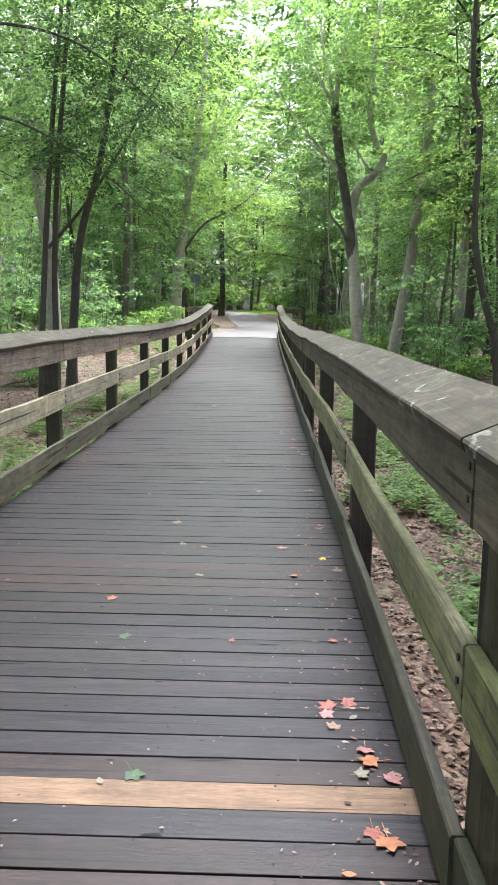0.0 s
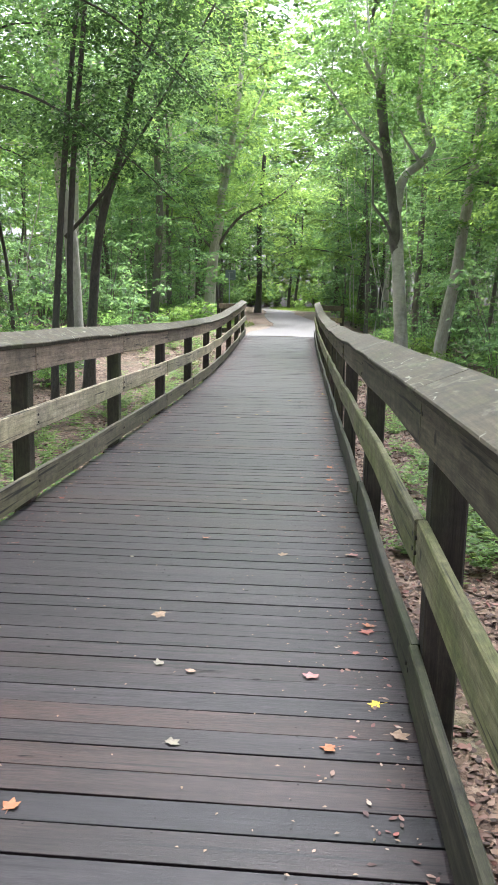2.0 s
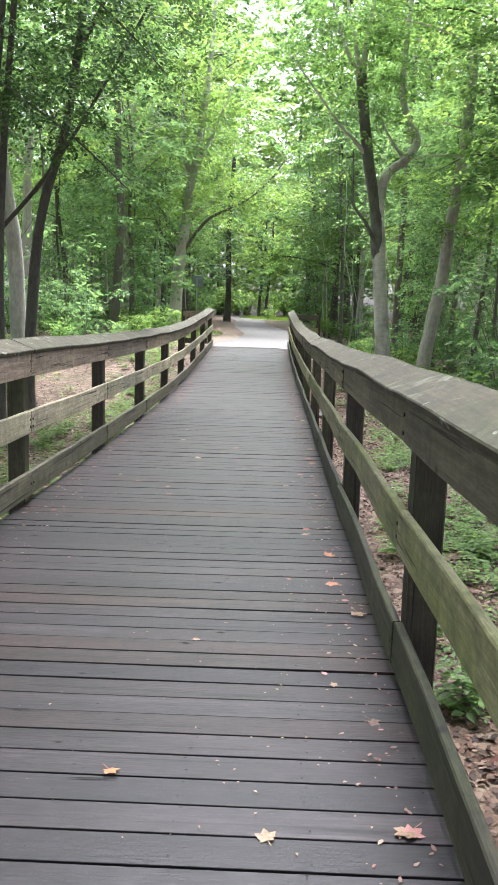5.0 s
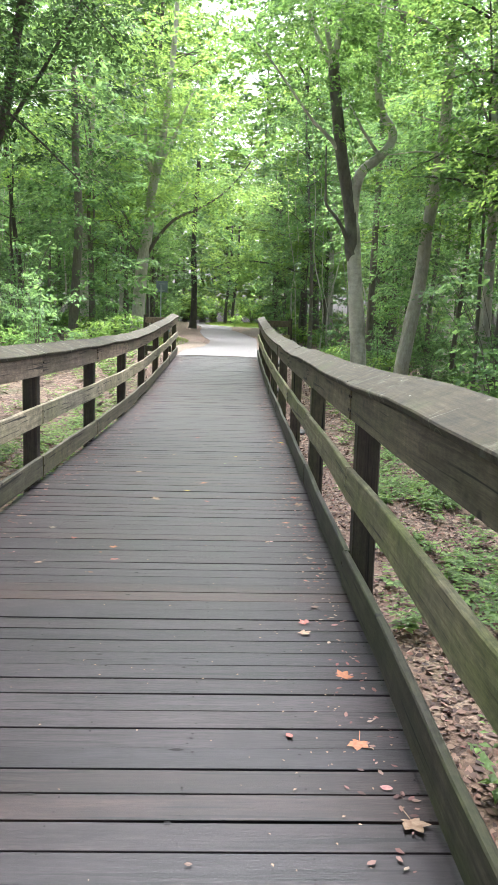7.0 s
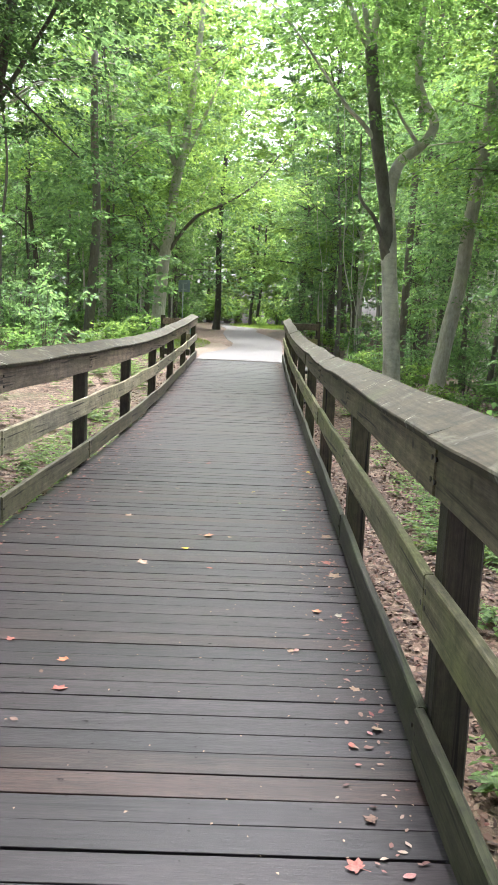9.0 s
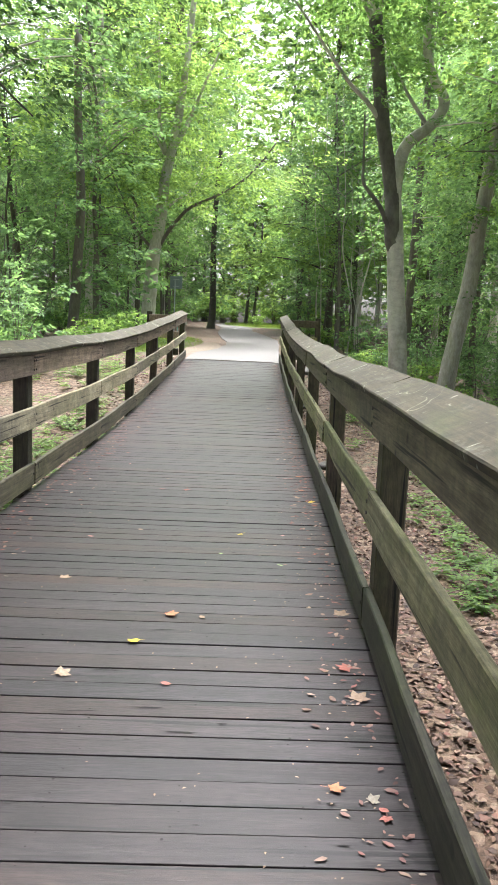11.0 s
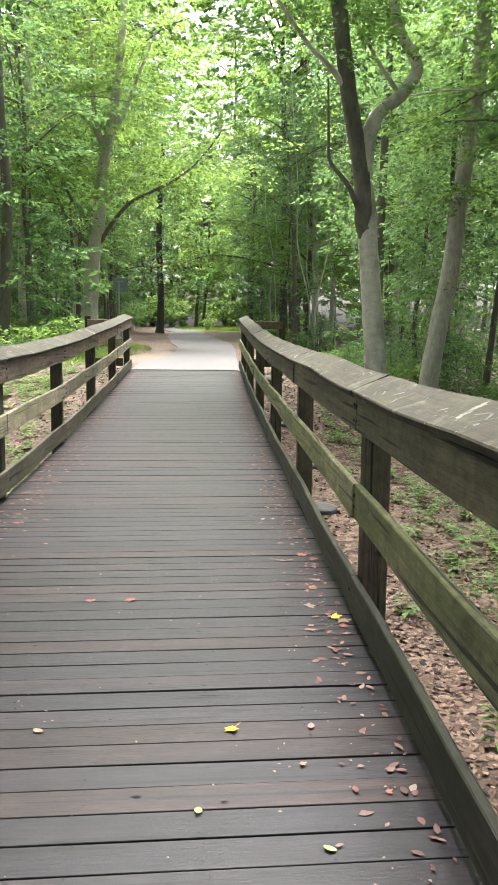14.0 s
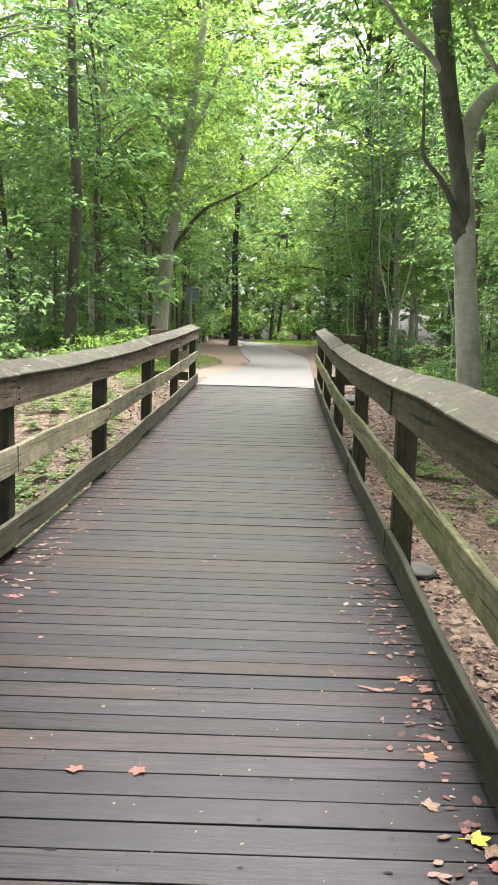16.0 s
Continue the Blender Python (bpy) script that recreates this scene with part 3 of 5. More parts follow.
def wild_tree(seed, height, r, low, spread, count, per, size, bark_mat, leaf_mat, label, lean=0.6, name="tree"):
    """A forest tree about its own foot."""
    rng = np.random.default_rng(seed)
    tree = tagged(new(name, None), label, "tree", group="forest trees")
    limbs = Limbs()
    lx, ly = rng.normal(0, lean, 2)
    pts = [(0, 0, -0.3)]
    for k in range(1, 6):
        f = k / 5
        pts.append((lx * f * f + rng.normal(0, 0.10), ly * f * f + rng.normal(0, 0.10), height * f))
    line = limbs.add(pts, r, r * 0.25, 4, 7, r * 0.5)
    tips = []
    n = len(line)
    for b in range(count):
        f = low + (1 - low) * rng.uniform(0, 1) ** 0.9
        p = np.array(line[min(n - 1, int(f * (n - 1)))])
        p[2] = f * height
        a = rng.uniform(0, 2 * math.pi)
        reach = spread * (0.45 + 0.75 * math.sin(math.pi * (0.15 + 0.75 * (f - low) / (1 - low)))) * rng.uniform(0.35, 1.05)
        h = np.array((math.cos(a), math.sin(a), rng.uniform(0.0, 0.45)))
        e = p + h * reach
        if b % 5 == 0:
            mid = (p + e) / 2 + np.array((0, 0, 0.12 * reach))
            limbs.add([tuple(p), tuple(mid), tuple(e)], r * 0.28, 0.012, 3, 4)
        tips.append((tuple(e - h * 0.35), (h[0], h[1], rng.uniform(-0.25, 0.15))))
        if reach > 1.2:
            q = p + h * reach * rng.uniform(0.3, 0.7)
            tips.append((tuple(q), (h[0] + rng.normal(0, 0.6), h[1] + rng.normal(0, 0.6), rng.uniform(-0.2, 0.2))))
    v, f = sprays(rng, tips, per, 1.15, size)
    child("trunk", limbs.mesh(bark_mat), tree)
    child("crown", leaf_mesh("crown", v, f, leaf_mat), tree)
    return tree


def shrub(seed, height, spread, stems, per, size, leaf_mat, label):
    rng = np.random.default_rng(seed)
    tree = tagged(new("sapling", None), label, "sapling", group="understory saplings")
    tips = []
    for s in range(stems):
        a = rng.uniform(0, 6.28)
        e = np.array((math.cos(a) * spread * rng.uniform(0.2, 1), math.sin(a) * spread * rng.uniform(0.2, 1), height * rng.uniform(0.5, 1.0)))
        limbs = Limbs()
        limbs.add([(0, 0, -0.15), tuple(e * np.array((0.35, 0.35, 0.55))), tuple(e)], 0.022, 0.006, 3, 4)
        child("stem", limbs.mesh(FARBARK), tree)
        for k in range(7):
            f = rng.uniform(0.3, 1.0)
            p = e * np.array((f, f, f))
            h = rng.normal(0, 1, 3)
            h[2] = rng.uniform(-0.1, 0.25)
            tips.append((tuple(p), tuple(h)))
    v, f = sprays(rng, tips, per, 0.7, size)
    child("foliage", leaf_mesh("foliage", v, f, leaf_mat), tree)
    return tree


rng = np.random.default_rng(5)


def hero(name_label, bark_mat, limbs_list, leaf_mat, tips, per, length, size, seed, droop=0.2):
    tree = tagged(new("tree", None), name_label, "tree", group="trees beside the boardwalk")
    L = Limbs()
    for pts, r0, r1, flare in limbs_list:
        L.add(pts, r0, r1, 6, 12, flare)
    child("trunk", L.mesh(bark_mat), tree)
    if tips:
        v, f = sprays(np.random.default_rng(seed), tips, per, length, size, droop)
        child("crown", leaf_mesh("crown", v, f, leaf_mat), tree)
    return tree


def tips_on(seed, lines, count, reach, up=0.3):
    """Spray tips scattered about the given limbs."""
    r = np.random.default_rng(seed)
    out = []
    for pts, start in lines:
        line = spline(pts, 6)
        for _ in range(count):
            p = np.array(line[int(r.uniform(start, 1) * (len(line) - 1))])
            h = r.normal(0, 1, 3)
            h[2] = r.uniform(-0.3, up)
            h /= np.linalg.norm(h)
            out.append((tuple(p + h * r.uniform(0.1, reach)), tuple(h)))
    return out


# the grey beech that forks past the right-hand railing
bt = [(3.56, 31.0, -0.8), (3.46, 31.0, 0.9), (3.28, 31.0, 2.9), (3.14, 31.0, 4.4), (3.07, 31.0, 5.05)]
bl = [(3.05, 30.96, 3.65), (3.07, 30.97, 4.45), (3.02, 31.0, 5.2), (2.81, 31.0, 6.18), (2.62, 30.95, 7.1), (2.44, 30.9, 8.3), (2.28, 30.8, 9.47)]
b1 = [(2.28, 30.8, 9.3), (1.8, 30.7, 10.08), (1.39, 30.6, 11.14), (0.8, 30.4, 13.0)]
b2 = [(2.28, 30.8, 9.35), (2.42, 30.9, 10.4), (2.56, 31.0, 11.47), (2.9, 31.3, 14.0)]
b3 = [(2.26, 30.8, 9.4), (2.02, 31.0, 10.7), (1.83, 31.2, 11.45), (1.6, 31.6, 13.6)]
b4 = [(3.06, 31.0, 4.9), (3.13, 31.02, 5.9), (3.34, 31.05, 6.5), (3.83, 31.1, 6.91), (4.2, 31.15, 7.42), (4.16, 31.2, 7.8), (3.93, 31.3, 8.2), (3.76, 31.5, 8.9), (3.75, 31.6, 9.8), (3.83, 31.8, 11.35), (4.0, 32.0, 13.5)]
b5 = [(3.8, 31.12, 7.0), (3.3, 31.1, 7.67), (3.02, 31.05, 8.13), (2.69, 31.0, 8.6)]
b6 = [(2.6, 30.9, 7.0), (2.16, 30.85, 7.47), (1.66, 30.8, 7.93), (0.94, 30.6, 8.78), (0.2, 30.3, 9.6), (-0.6, 30.1, 10.3)]
b7 = [(3.13, 30.85, 3.95), (2.69, 30.75, 4.85), (2.24, 30.7, 5.39), (2.19, 30.65, 5.87), (2.14, 30.6, 7.1)]
beech = hero("grey smooth-barked beech that forks into dark and pale stems", BEECH,
     [(bt, 0.29, 0.19, 0.10), (b1, 0.10, 0.03, 0), (b2, 0.13, 0.03, 0), (b3, 0.09, 0.03, 0), (b4, 0.185, 0.08, 0), (b5, 0.06, 0.018, 0), (b6, 0.075, 0.018, 0)],
     LEAF_A, tips_on(3, [(b1, 0.2), (b2, 0.2), (b3, 0.2), (b6, 0.35), (b4, 0.7)], 64, 2.4), 34, 1.2, 0.16, 4)

# left stem and low branch: darker bark than the trunk
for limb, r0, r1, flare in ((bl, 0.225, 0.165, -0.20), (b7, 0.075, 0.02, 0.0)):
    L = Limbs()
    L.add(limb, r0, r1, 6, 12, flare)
    child("stem", L.mesh(DARK_BEECH), beech, None, "dark damp stem of the beech")

# the pale maple past the end of the left-hand railing
mt = [(-5.62, 45.0, 0.3), (-5.45, 45.0, 1.83), (-5.22, 45.0, 4.7), (-4.95, 45.0, 6.39), (-4.83, 45.0, 7.9), (-4.55, 45.0, 9.16), (-4.26, 45.0, 10.91), (-4.07, 45.0, 12.37), (-3.85, 45.0, 14.55), (-3.7, 45.0, 17.0)]
m1 = [(-5.28, 45.0, 4.9), (-6.11, 44.8, 5.85), (-6.66, 44.6, 7.12), (-7.16, 44.4, 8.25)]
m2 = [(-5.12, 45.0, 4.9), (-4.47, 44.9, 5.87), (-3.75, 44.8, 6.66), (-2.83, 44.7, 7.11), (-1.65, 44.5, 7.71), (-0.74, 44.3, 8.53), (-0.07, 44.2, 9.4)]
m3 = [(-4.69, 45.0, 8.7), (-5.27, 45.1, 9.66), (-5.76, 45.2, 10.13), (-6.54, 45.4, 11.21)]
m4 = [(-4.55, 45.0, 9.1), (-3.9, 45.0, 10.29), (-3.3, 44.9, 11.66), (-2.52, 44.8, 13.4)]
m5 = [(-5.1, 45.0, 5.5), (-5.96, 45.2, 6.63), (-6.58, 45.4, 7.62), (-7.48, 45.6, 8.5), (-8.56, 45.8, 8.9)]
m6 = [(-4.85, 45.0, 9.0), (-5.15, 45.2, 10.3), (-5.25, 45.4, 12.72), (-5.39, 45.6, 15.0)]
m7 = [(-5.0, 45.0, 6.1), (-4.6, 45.3, 6.9), (-3.7, 45.6, 7.6), (-3.0, 46.0, 9.0)]
maple = hero("tall pale grey maple with spreading limbs over the path", PALE,
     [(mt, 0.36, 0.10, 0.15), (m3, 0.11, 0.03, 0), (m4, 0.15, 0.03, 0), (m6, 0.13, 0.03, 0), (m7, 0.10, 0.02, 0)],
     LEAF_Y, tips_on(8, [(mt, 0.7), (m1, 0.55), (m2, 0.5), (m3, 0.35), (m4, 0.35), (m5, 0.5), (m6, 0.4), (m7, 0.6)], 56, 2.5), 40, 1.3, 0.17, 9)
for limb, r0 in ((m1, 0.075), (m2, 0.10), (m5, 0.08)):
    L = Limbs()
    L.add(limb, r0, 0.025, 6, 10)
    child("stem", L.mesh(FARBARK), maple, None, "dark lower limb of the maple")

# thin twin stems, a pale trunk and a dark leaning tree past the left-hand railing
c1 = [(-5.42, 18.5, -0.5), (-5.39, 18.5, 0.94), (-5.26, 18.5, 2.91), (-5.16, 18.5, 4.19), (-5.03, 18.5, 5.69), (-4.89, 18.5, 7.02), (-4.72, 18.5, 8.56), (-4.5, 18.4, 11)]
c2 = [(-5.1, 18.6, -0.5), (-5.08, 18.6, 0.95), (-5.07, 18.6, 2.66), (-4.95, 18.6, 4.82), (-4.74, 18.5, 6.66), (-4.53, 18.4, 8.56), (-4.3, 18.2, 10.8)]
hero("slender dark maple growing as two stems", DARKBARK, [(c1, 0.085, 0.04, 0.03)], LEAF_A, tips_on(12, [(c1, 0.52)], 110, 2.6), 44, 1.0, 0.11, 13)
hero("slender dark maple beside its twin stem", DARKBARK, [(c2, 0.085, 0.04, 0.03)], LEAF_B, tips_on(14, [(c2, 0.5)], 110, 2.6), 44, 1.0, 0.11, 15)
p1 = [(-6.75, 25.0, -0.5), (-6.88, 25.0, 0.92), (-6.99, 25.0, 3.4), (-7.29, 25.0, 5.46), (-7.33, 25.0, 7.47), (-7.57, 25.0, 9.27), (-7.94, 25.0, 11.02)]
p2 = [(-7.32, 25.0, 7.0), (-6.32, 24.9, 7.48), (-5.61, 24.7, 7.98), (-4.6, 24.4, 8.7)]
p3 = [(-7.35, 25.0, 7.0), (-8.2, 25.2, 8.2), (-9.0, 25.3, 9.8)]
hero("stout pale grey trunk with forking limbs", PALE, [(p1, 0.25, 0.12, 0.10), (p2, 0.10, 0.03, 0), (p3, 0.11, 0.04, 0)], LEAF_B, tips_on(16, [(p1, 0.6), (p2, 0.3), (p3, 0.3)], 70, 2.6), 32, 1.1, 0.18, 17)
d1 = [(-5.2, 20.4, -0.5), (-5.12, 20.4, 1.04), (-4.98, 20.4, 2.78), (-4.77, 20.4, 3.92), (-4.38, 20.4, 5.17), (-4.14, 20.4, 6.53), (-3.91, 20.3, 7.86), (-3.76, 20.2, 9.29), (-3.5, 20.0, 11.5)]
d2 = [(-5.69, 20.3, 3.2), (-4.76, 20.2, 4.19), (-3.94, 20.1, 5.31), (-3.15, 20.0, 6.53), (-2.15, 19.8, 8.12)]
d3 = [(-4.1, 20.4, 6.66), (-3.63, 20.5, 7.59), (-3.13, 20.6, 8.77)]
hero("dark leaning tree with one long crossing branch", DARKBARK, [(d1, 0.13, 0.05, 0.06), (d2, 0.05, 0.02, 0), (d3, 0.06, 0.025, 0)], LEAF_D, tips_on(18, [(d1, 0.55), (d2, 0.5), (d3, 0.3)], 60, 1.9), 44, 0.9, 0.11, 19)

# dark thin, leaning and far trunks past the right-hand railing
e1 = [(5.72, 34.5, -0.9), (5.78, 34.5, 0.32), (5.84, 34.5, 1.62), (6.1, 34.5, 3.1), (6.18, 34.5, 4.9), (6.12, 34.5, 6.3), (6.3, 34.5, 9.5)]
hero("thin crooked dark tree among the saplings", DARKBARK, [(e1, 0.10, 0.05, 0.05)], LEAF_B, tips_on(20, [(e1, 0.45)], 110, 2.4), 32, 1.0, 0.17, 21)
f1 = [(5.05, 32.6, -0.9), (5.2, 32.6, 0.62), (5.38, 32.6, 1.79), (5.63, 32.6, 3.36), (5.78, 32.6, 4.98), (6.02, 32.6, 7.1), (6.14, 32.6, 8.39), (6.2, 32.6, 11.0)]
hero("leaning grey trunk with dark stained bark", PALE, [(f1, 0.27, 0.17, 0.10)], LEAF_B, tips_on(22, [(f1, 0.55)], 90, 2.4), 34, 1.1, 0.15, 23)
j1 = [(4.85, 38.0, -0.8), (4.9, 38.0, 3.0), (4.95, 38.0, 7.0), (5.1, 38.0, 13.0)]
hero("straight dark trunk standing behind the beech", FARBARK, [(j1, 0.16, 0.11, 0.06)], LEAF_B, tips_on(62, [(j1, 0.5)], 90, 2.4), 34, 1.1, 0.15, 63)
r1 = [(5.95, 20.0, -0.6), (5.72, 20.0, 1.05), (5.37, 20.0, 2.18), (5.06, 20.0, 3.83), (5.05, 20.0, 6.22), (4.82, 20.0, 7.38), (4.8, 20, 10)]
hero("crooked dark tree leaning towards the boardwalk", DARKBARK, [(r1, 0.11, 0.06, 0.05)], LEAF_Y, tips_on(24, [(r1, 0.5)], 80, 2.4), 44, 1.0, 0.10, 25)
g1 = [(-7.45, 39.2, 0.2), (-7.35, 39.2, 1.47), (-7.21, 39.2, 3.42), (-7.09, 39.2, 6.02), (-7.22, 39.2, 8.55), (-7.27, 39.2, 11.82)]
hero("straight dark trunk behind low branches", FARBARK, [(g1, 0.23, 0.13, 0.08)], LEAF_B, tips_on(26, [(g1, 0.3)], 150, 2.6), 32, 1.2, 0.22, 27)
h1 = [(-4.5, 71, 1.2), (-4.4, 71, 4), (-4.5, 71, 9), (-4.2, 71, 15)]
hero("dark stout trunk beside the far bend of the path", DARKBARK, [(h1, 0.32, 0.16, 0.12)], LEAF_B, tips_on(28, [(h1, 0.35)], 110, 3.4), 30, 1.6, 0.36, 29)
i1 = [(2.4, 80, 1.2), (2.6, 80, 5), (2.5, 80, 10), (2.7, 80, 16)]
hero("dark stout trunk at the edge of the clearing", DARKBARK, [(i1, 0.36, 0.2, 0.12)], LEAF_A, tips_on(30, [(i1, 0.5)], 120, 3.8), 30, 1.6, 0.36, 31)
# the pale bough that arches over the far bend
a0 = [(5.6, 62.0, 0.2), (5.4, 62.0, 3.0), (5.5, 62.0, 7.0), (5.3, 62.0, 12.0)]
a1 = [(5.45, 62.0, 4.4), (3.6, 61.8, 5.6), (1.4, 61.6, 6.2), (-0.8, 61.4, 6.3), (-2.4, 61.2, 5.8)]
a2 = [(5.45, 62.0, 6.0), (3.8, 62.4, 7.6), (2.0, 62.6, 8.4), (0.2, 62.6, 8.6)]
hero("bright tree with a bough arching over the path", DARKBARK, [(a0, 0.2, 0.1, 0.1), (a1, 0.09, 0.02, 0), (a2, 0.08, 0.02, 0)], LEAF_Y, tips_on(64, [(a0, 0.5), (a1, 0.25), (a2, 0.3)], 60, 1.7), 36, 1.1, 0.2, 65)
# two thin trunks in the clearing
for k, x in enumerate((-2.5, -1.7)):
    q1 = [(x, 95.0, 1.2), (x + 0.1, 95.0, 4.0), (x + 0.5, 95.0, 8.0), (x + 0.6, 95.0, 13.0)]
    hero("thin dark trunk standing in the far clearing", DARKBARK, [(q1, 0.2, 0.1, 0.06)], LEAF_Y, tips_on(66 + k, [(q1, 0.55)], 70, 3.0), 30, 1.6, 0.34, 68 + k)

# the dark-leaved bough that hangs over the left-hand railing
o0 = [(-6.1, 14.0, -0.5), (-6.0, 14.0, 3.0), (-6.05, 14.1, 6.5), (-5.9, 14.3, 10.0), (-5.8, 14.5, 13.0)]
o1 = [(-6.0, 14.0, 6.2), (-5.0, 15.2, 6.8), (-3.9, 16.6, 6.9), (-2.9, 18.0, 6.4), (-2.2, 19.2, 5.9)]
o2 = [(-6.0, 14.0, 5.0), (-4.9, 15.8, 5.2), (-3.7, 17.8, 4.6), (-2.9, 19.4, 3.9)]
o3 = [(-6.0, 14.1, 6.9), (-4.8, 16.2, 8.0), (-3.4, 18.2, 8.3), (-1.9, 20.2, 8.0)]
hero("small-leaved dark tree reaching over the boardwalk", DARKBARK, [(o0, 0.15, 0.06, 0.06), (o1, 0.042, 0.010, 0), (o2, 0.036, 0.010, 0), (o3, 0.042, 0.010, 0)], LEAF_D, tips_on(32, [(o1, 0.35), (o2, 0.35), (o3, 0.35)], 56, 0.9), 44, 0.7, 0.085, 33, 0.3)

# forest trees
PROTO = [
    wild_tree(101, 13, 0.13, 0.20, 3.2, 95, 42, 0.13, FARBARK, LEAF_B, "slender forest tree with layered green leaves"),
    wild_tree(102, 15, 0.17, 0.26, 3.6, 100, 42, 0.15, DARKBARK, LEAF_A, "tall dark-barked forest tree in full leaf"),
    wild_tree(103, 11, 0.10, 0.16, 2.8, 90, 42, 0.13, FARBARK, LEAF_B, "thin forest tree with low spreading leaves"),
    wild_tree(104, 16, 0.21, 0.28, 4.0, 105, 42, 0.16, PALE, LEAF_Y, "tall pale-barked forest tree with bright leaves"),
    wild_tree(105, 12, 0.12, 0.20, 3.0, 90, 42, 0.13, DARKBARK, LEAF_A, "slender dark tree with airy green crown"),
]
FAR = [
    wild_tree(131, 17, 0.24, 0.08, 4.6, 110, 22, 0.48, FARBARK, LEAF_Y, "far tree with a full bright crown"),
    wild_tree(132, 15, 0.20, 0.06, 4.4, 110, 22, 0.46, DARKBARK, LEAF_A, "far tree with a dense green crown"),
    wild_tree(133, 18, 0.22, 0.10, 4.8, 110, 22, 0.50, FARBARK, LEAF_B, "far tall tree closing the view"),
]
TALL = [
    wild_tree(141, 33, 0.32, 0.10, 7.0, 190, 22, 0.50, FARBARK, LEAF_Y, "towering far tree with a broad bright crown"),
    wild_tree(142, 30, 0.30, 0.12, 7.0, 190, 22, 0.48, DARKBARK, LEAF_A, "towering far tree in full green leaf"),
]
CANOPY = [
    wild_tree(151, 32, 0.30, 0.42, 7.5, 170, 26, 0.40, FARBARK, LEAF_Y, "towering tree with a high spreading crown"),
    wild_tree(152, 30, 0.28, 0.40, 7.5, 170, 26, 0.40, DARKBARK, LEAF_B, "towering tree with a high green crown"),
]
POLES = [
    wild_tree(111, 13, 0.055, 0.35, 1.5, 30, 22, 0.20, FARBARK, LEAF_B, "thin grey pole-like young tree", 0.9),
    wild_tree(112, 12, 0.07, 0.3, 1.6, 30, 22, 0.20, DARKBARK, LEAF_A, "thin dark pole-like young tree", 0.9),
    wild_tree(113, 14, 0.045, 0.4, 1.4, 26, 22, 0.20, PALE, LEAF_B, "thin pale pole-like young tree", 1.1),
]
SHRUBS = [
    shrub(121, 2.4, 1.3, 6, 14, 0.17, LEAF_B, "leafy green sapling in the understory"),
    shrub(122, 1.5, 1.1, 6, 14, 0.15, LEAF_A, "low leafy bush on the forest floor"),
    shrub(123, 4.2, 1.9, 7, 14, 0.19, LEAF_B, "tall thin sapling with layered leaves"),
    shrub(124, 1.3, 0.9, 6, 14, 0.17, LEAF_Y, "bright young bush with pale green leaves"),
]
used = set()


def plant(proto, x, y, turn, size):
    m = pose(x, y, ground_z(x, y), 0, 0, turn) @ Matrix.Scale(size, 4)
    if proto.name in used:
        ob = copy_thing(proto, m)
        ob.scale = (size, size, size)
    else:
        used.add(proto.name)
        proto.matrix_basis = m
        ob = proto
    return ob


def corridor(y):
    """The strip kept free of trees: left and right limits."""
    if y < 26:
        return -8.6, 7.2
    if y < 42:
        return -8.2, 6.6
    mid = (lerp_table(y, PATH_L) + lerp_table(y, PATH_R)) / 2
    if y > 78:
        return mid - 4.5 * (1 - smoothstep(98, 110, y)), mid + 11.0 * (1 - smoothstep(104, 114, y))
    if y < 50:
        return -7.0, 5.2
    return mid - 4.4, mid + 4.8


def scatter(protos, count, y0, y1, width, seed, gap, s0=0.8, s1=1.25, taken=None, power=2.0):
    r = random.Random(seed)
    taken = [] if taken is None else taken
    done = tries = 0
    while done < count and tries < count * 60:
        tries += 1
        y = r.uniform(y0, y1)
        a, b = corridor(y)
        d = r.uniform(0, 1) ** power * width
        x = a - d if r.random() < 0.5 else b + d
        if y > 112:
            x = r.uniform(-width, width)
        if any((x - u) ** 2 + (y - v) ** 2 < gap * gap for u, v in taken):
            continue
        taken.append((x, y))
        plant(r.choice(protos), x, y, r.uniform(0, 360), r.uniform(s0, s1))
        done += 1
    return taken


taken = scatter(PROTO, 50, 15, 62, 11, 1, 2.3, power=1.6)
taken = scatter(PROTO, 22, 60, 95, 12, 2, 2.4, 0.95, 1.3, taken)
scatter(FAR, 24, 96, 128, 22, 8, 3.2, 0.9, 1.2, None, 1.3)
for x, y, a, k in ((-17, 92, 0, 0), (-11, 99, 80, 1), (-5, 122, 30, 0), (2, 125, 150, 0), (10, 104, 220, 0), (16, 94, 310, 1), (-1, 134, 60, 1), (-10, 117, 200, 0), (8, 119, 100, 0), (-13, 72, 20, 1), (11, 70, 140, 0), (14, 82, 260, 1), (-7, 128, 110, 1), (5, 131, 40, 1)):
    plant(TALL[k], x, y, a, 1.0 + 0.004 * a % 0.2)
# crowns at y < 30: added mostly out of view to shade the deck
for x, y, a, k in ((-9.5, 74, 0, 0), (-8.5, 86, 120, 1), (5.8, 73, 60, 0), (-12, 62, 40, 1), (9.5, 58, 250, 0),
                   (-7.5, 2, 10, 0), (7.0, 5, 70, 1), (-8.2, 12, 130, 1), (7.6, 16, 190, 0), (-6.6, -7, 240, 0), (6.6, -5, 20, 1), (-9.4, 23, 80, 0), (0.6, -13, 150, 1), (8.4, 26, 310, 1), (-7.4, 66, 170, 0), (4.2, 66, 280, 1)):
    plant(CANOPY[k], x, y, a, 1.0)
far_rnd = random.Random(23)
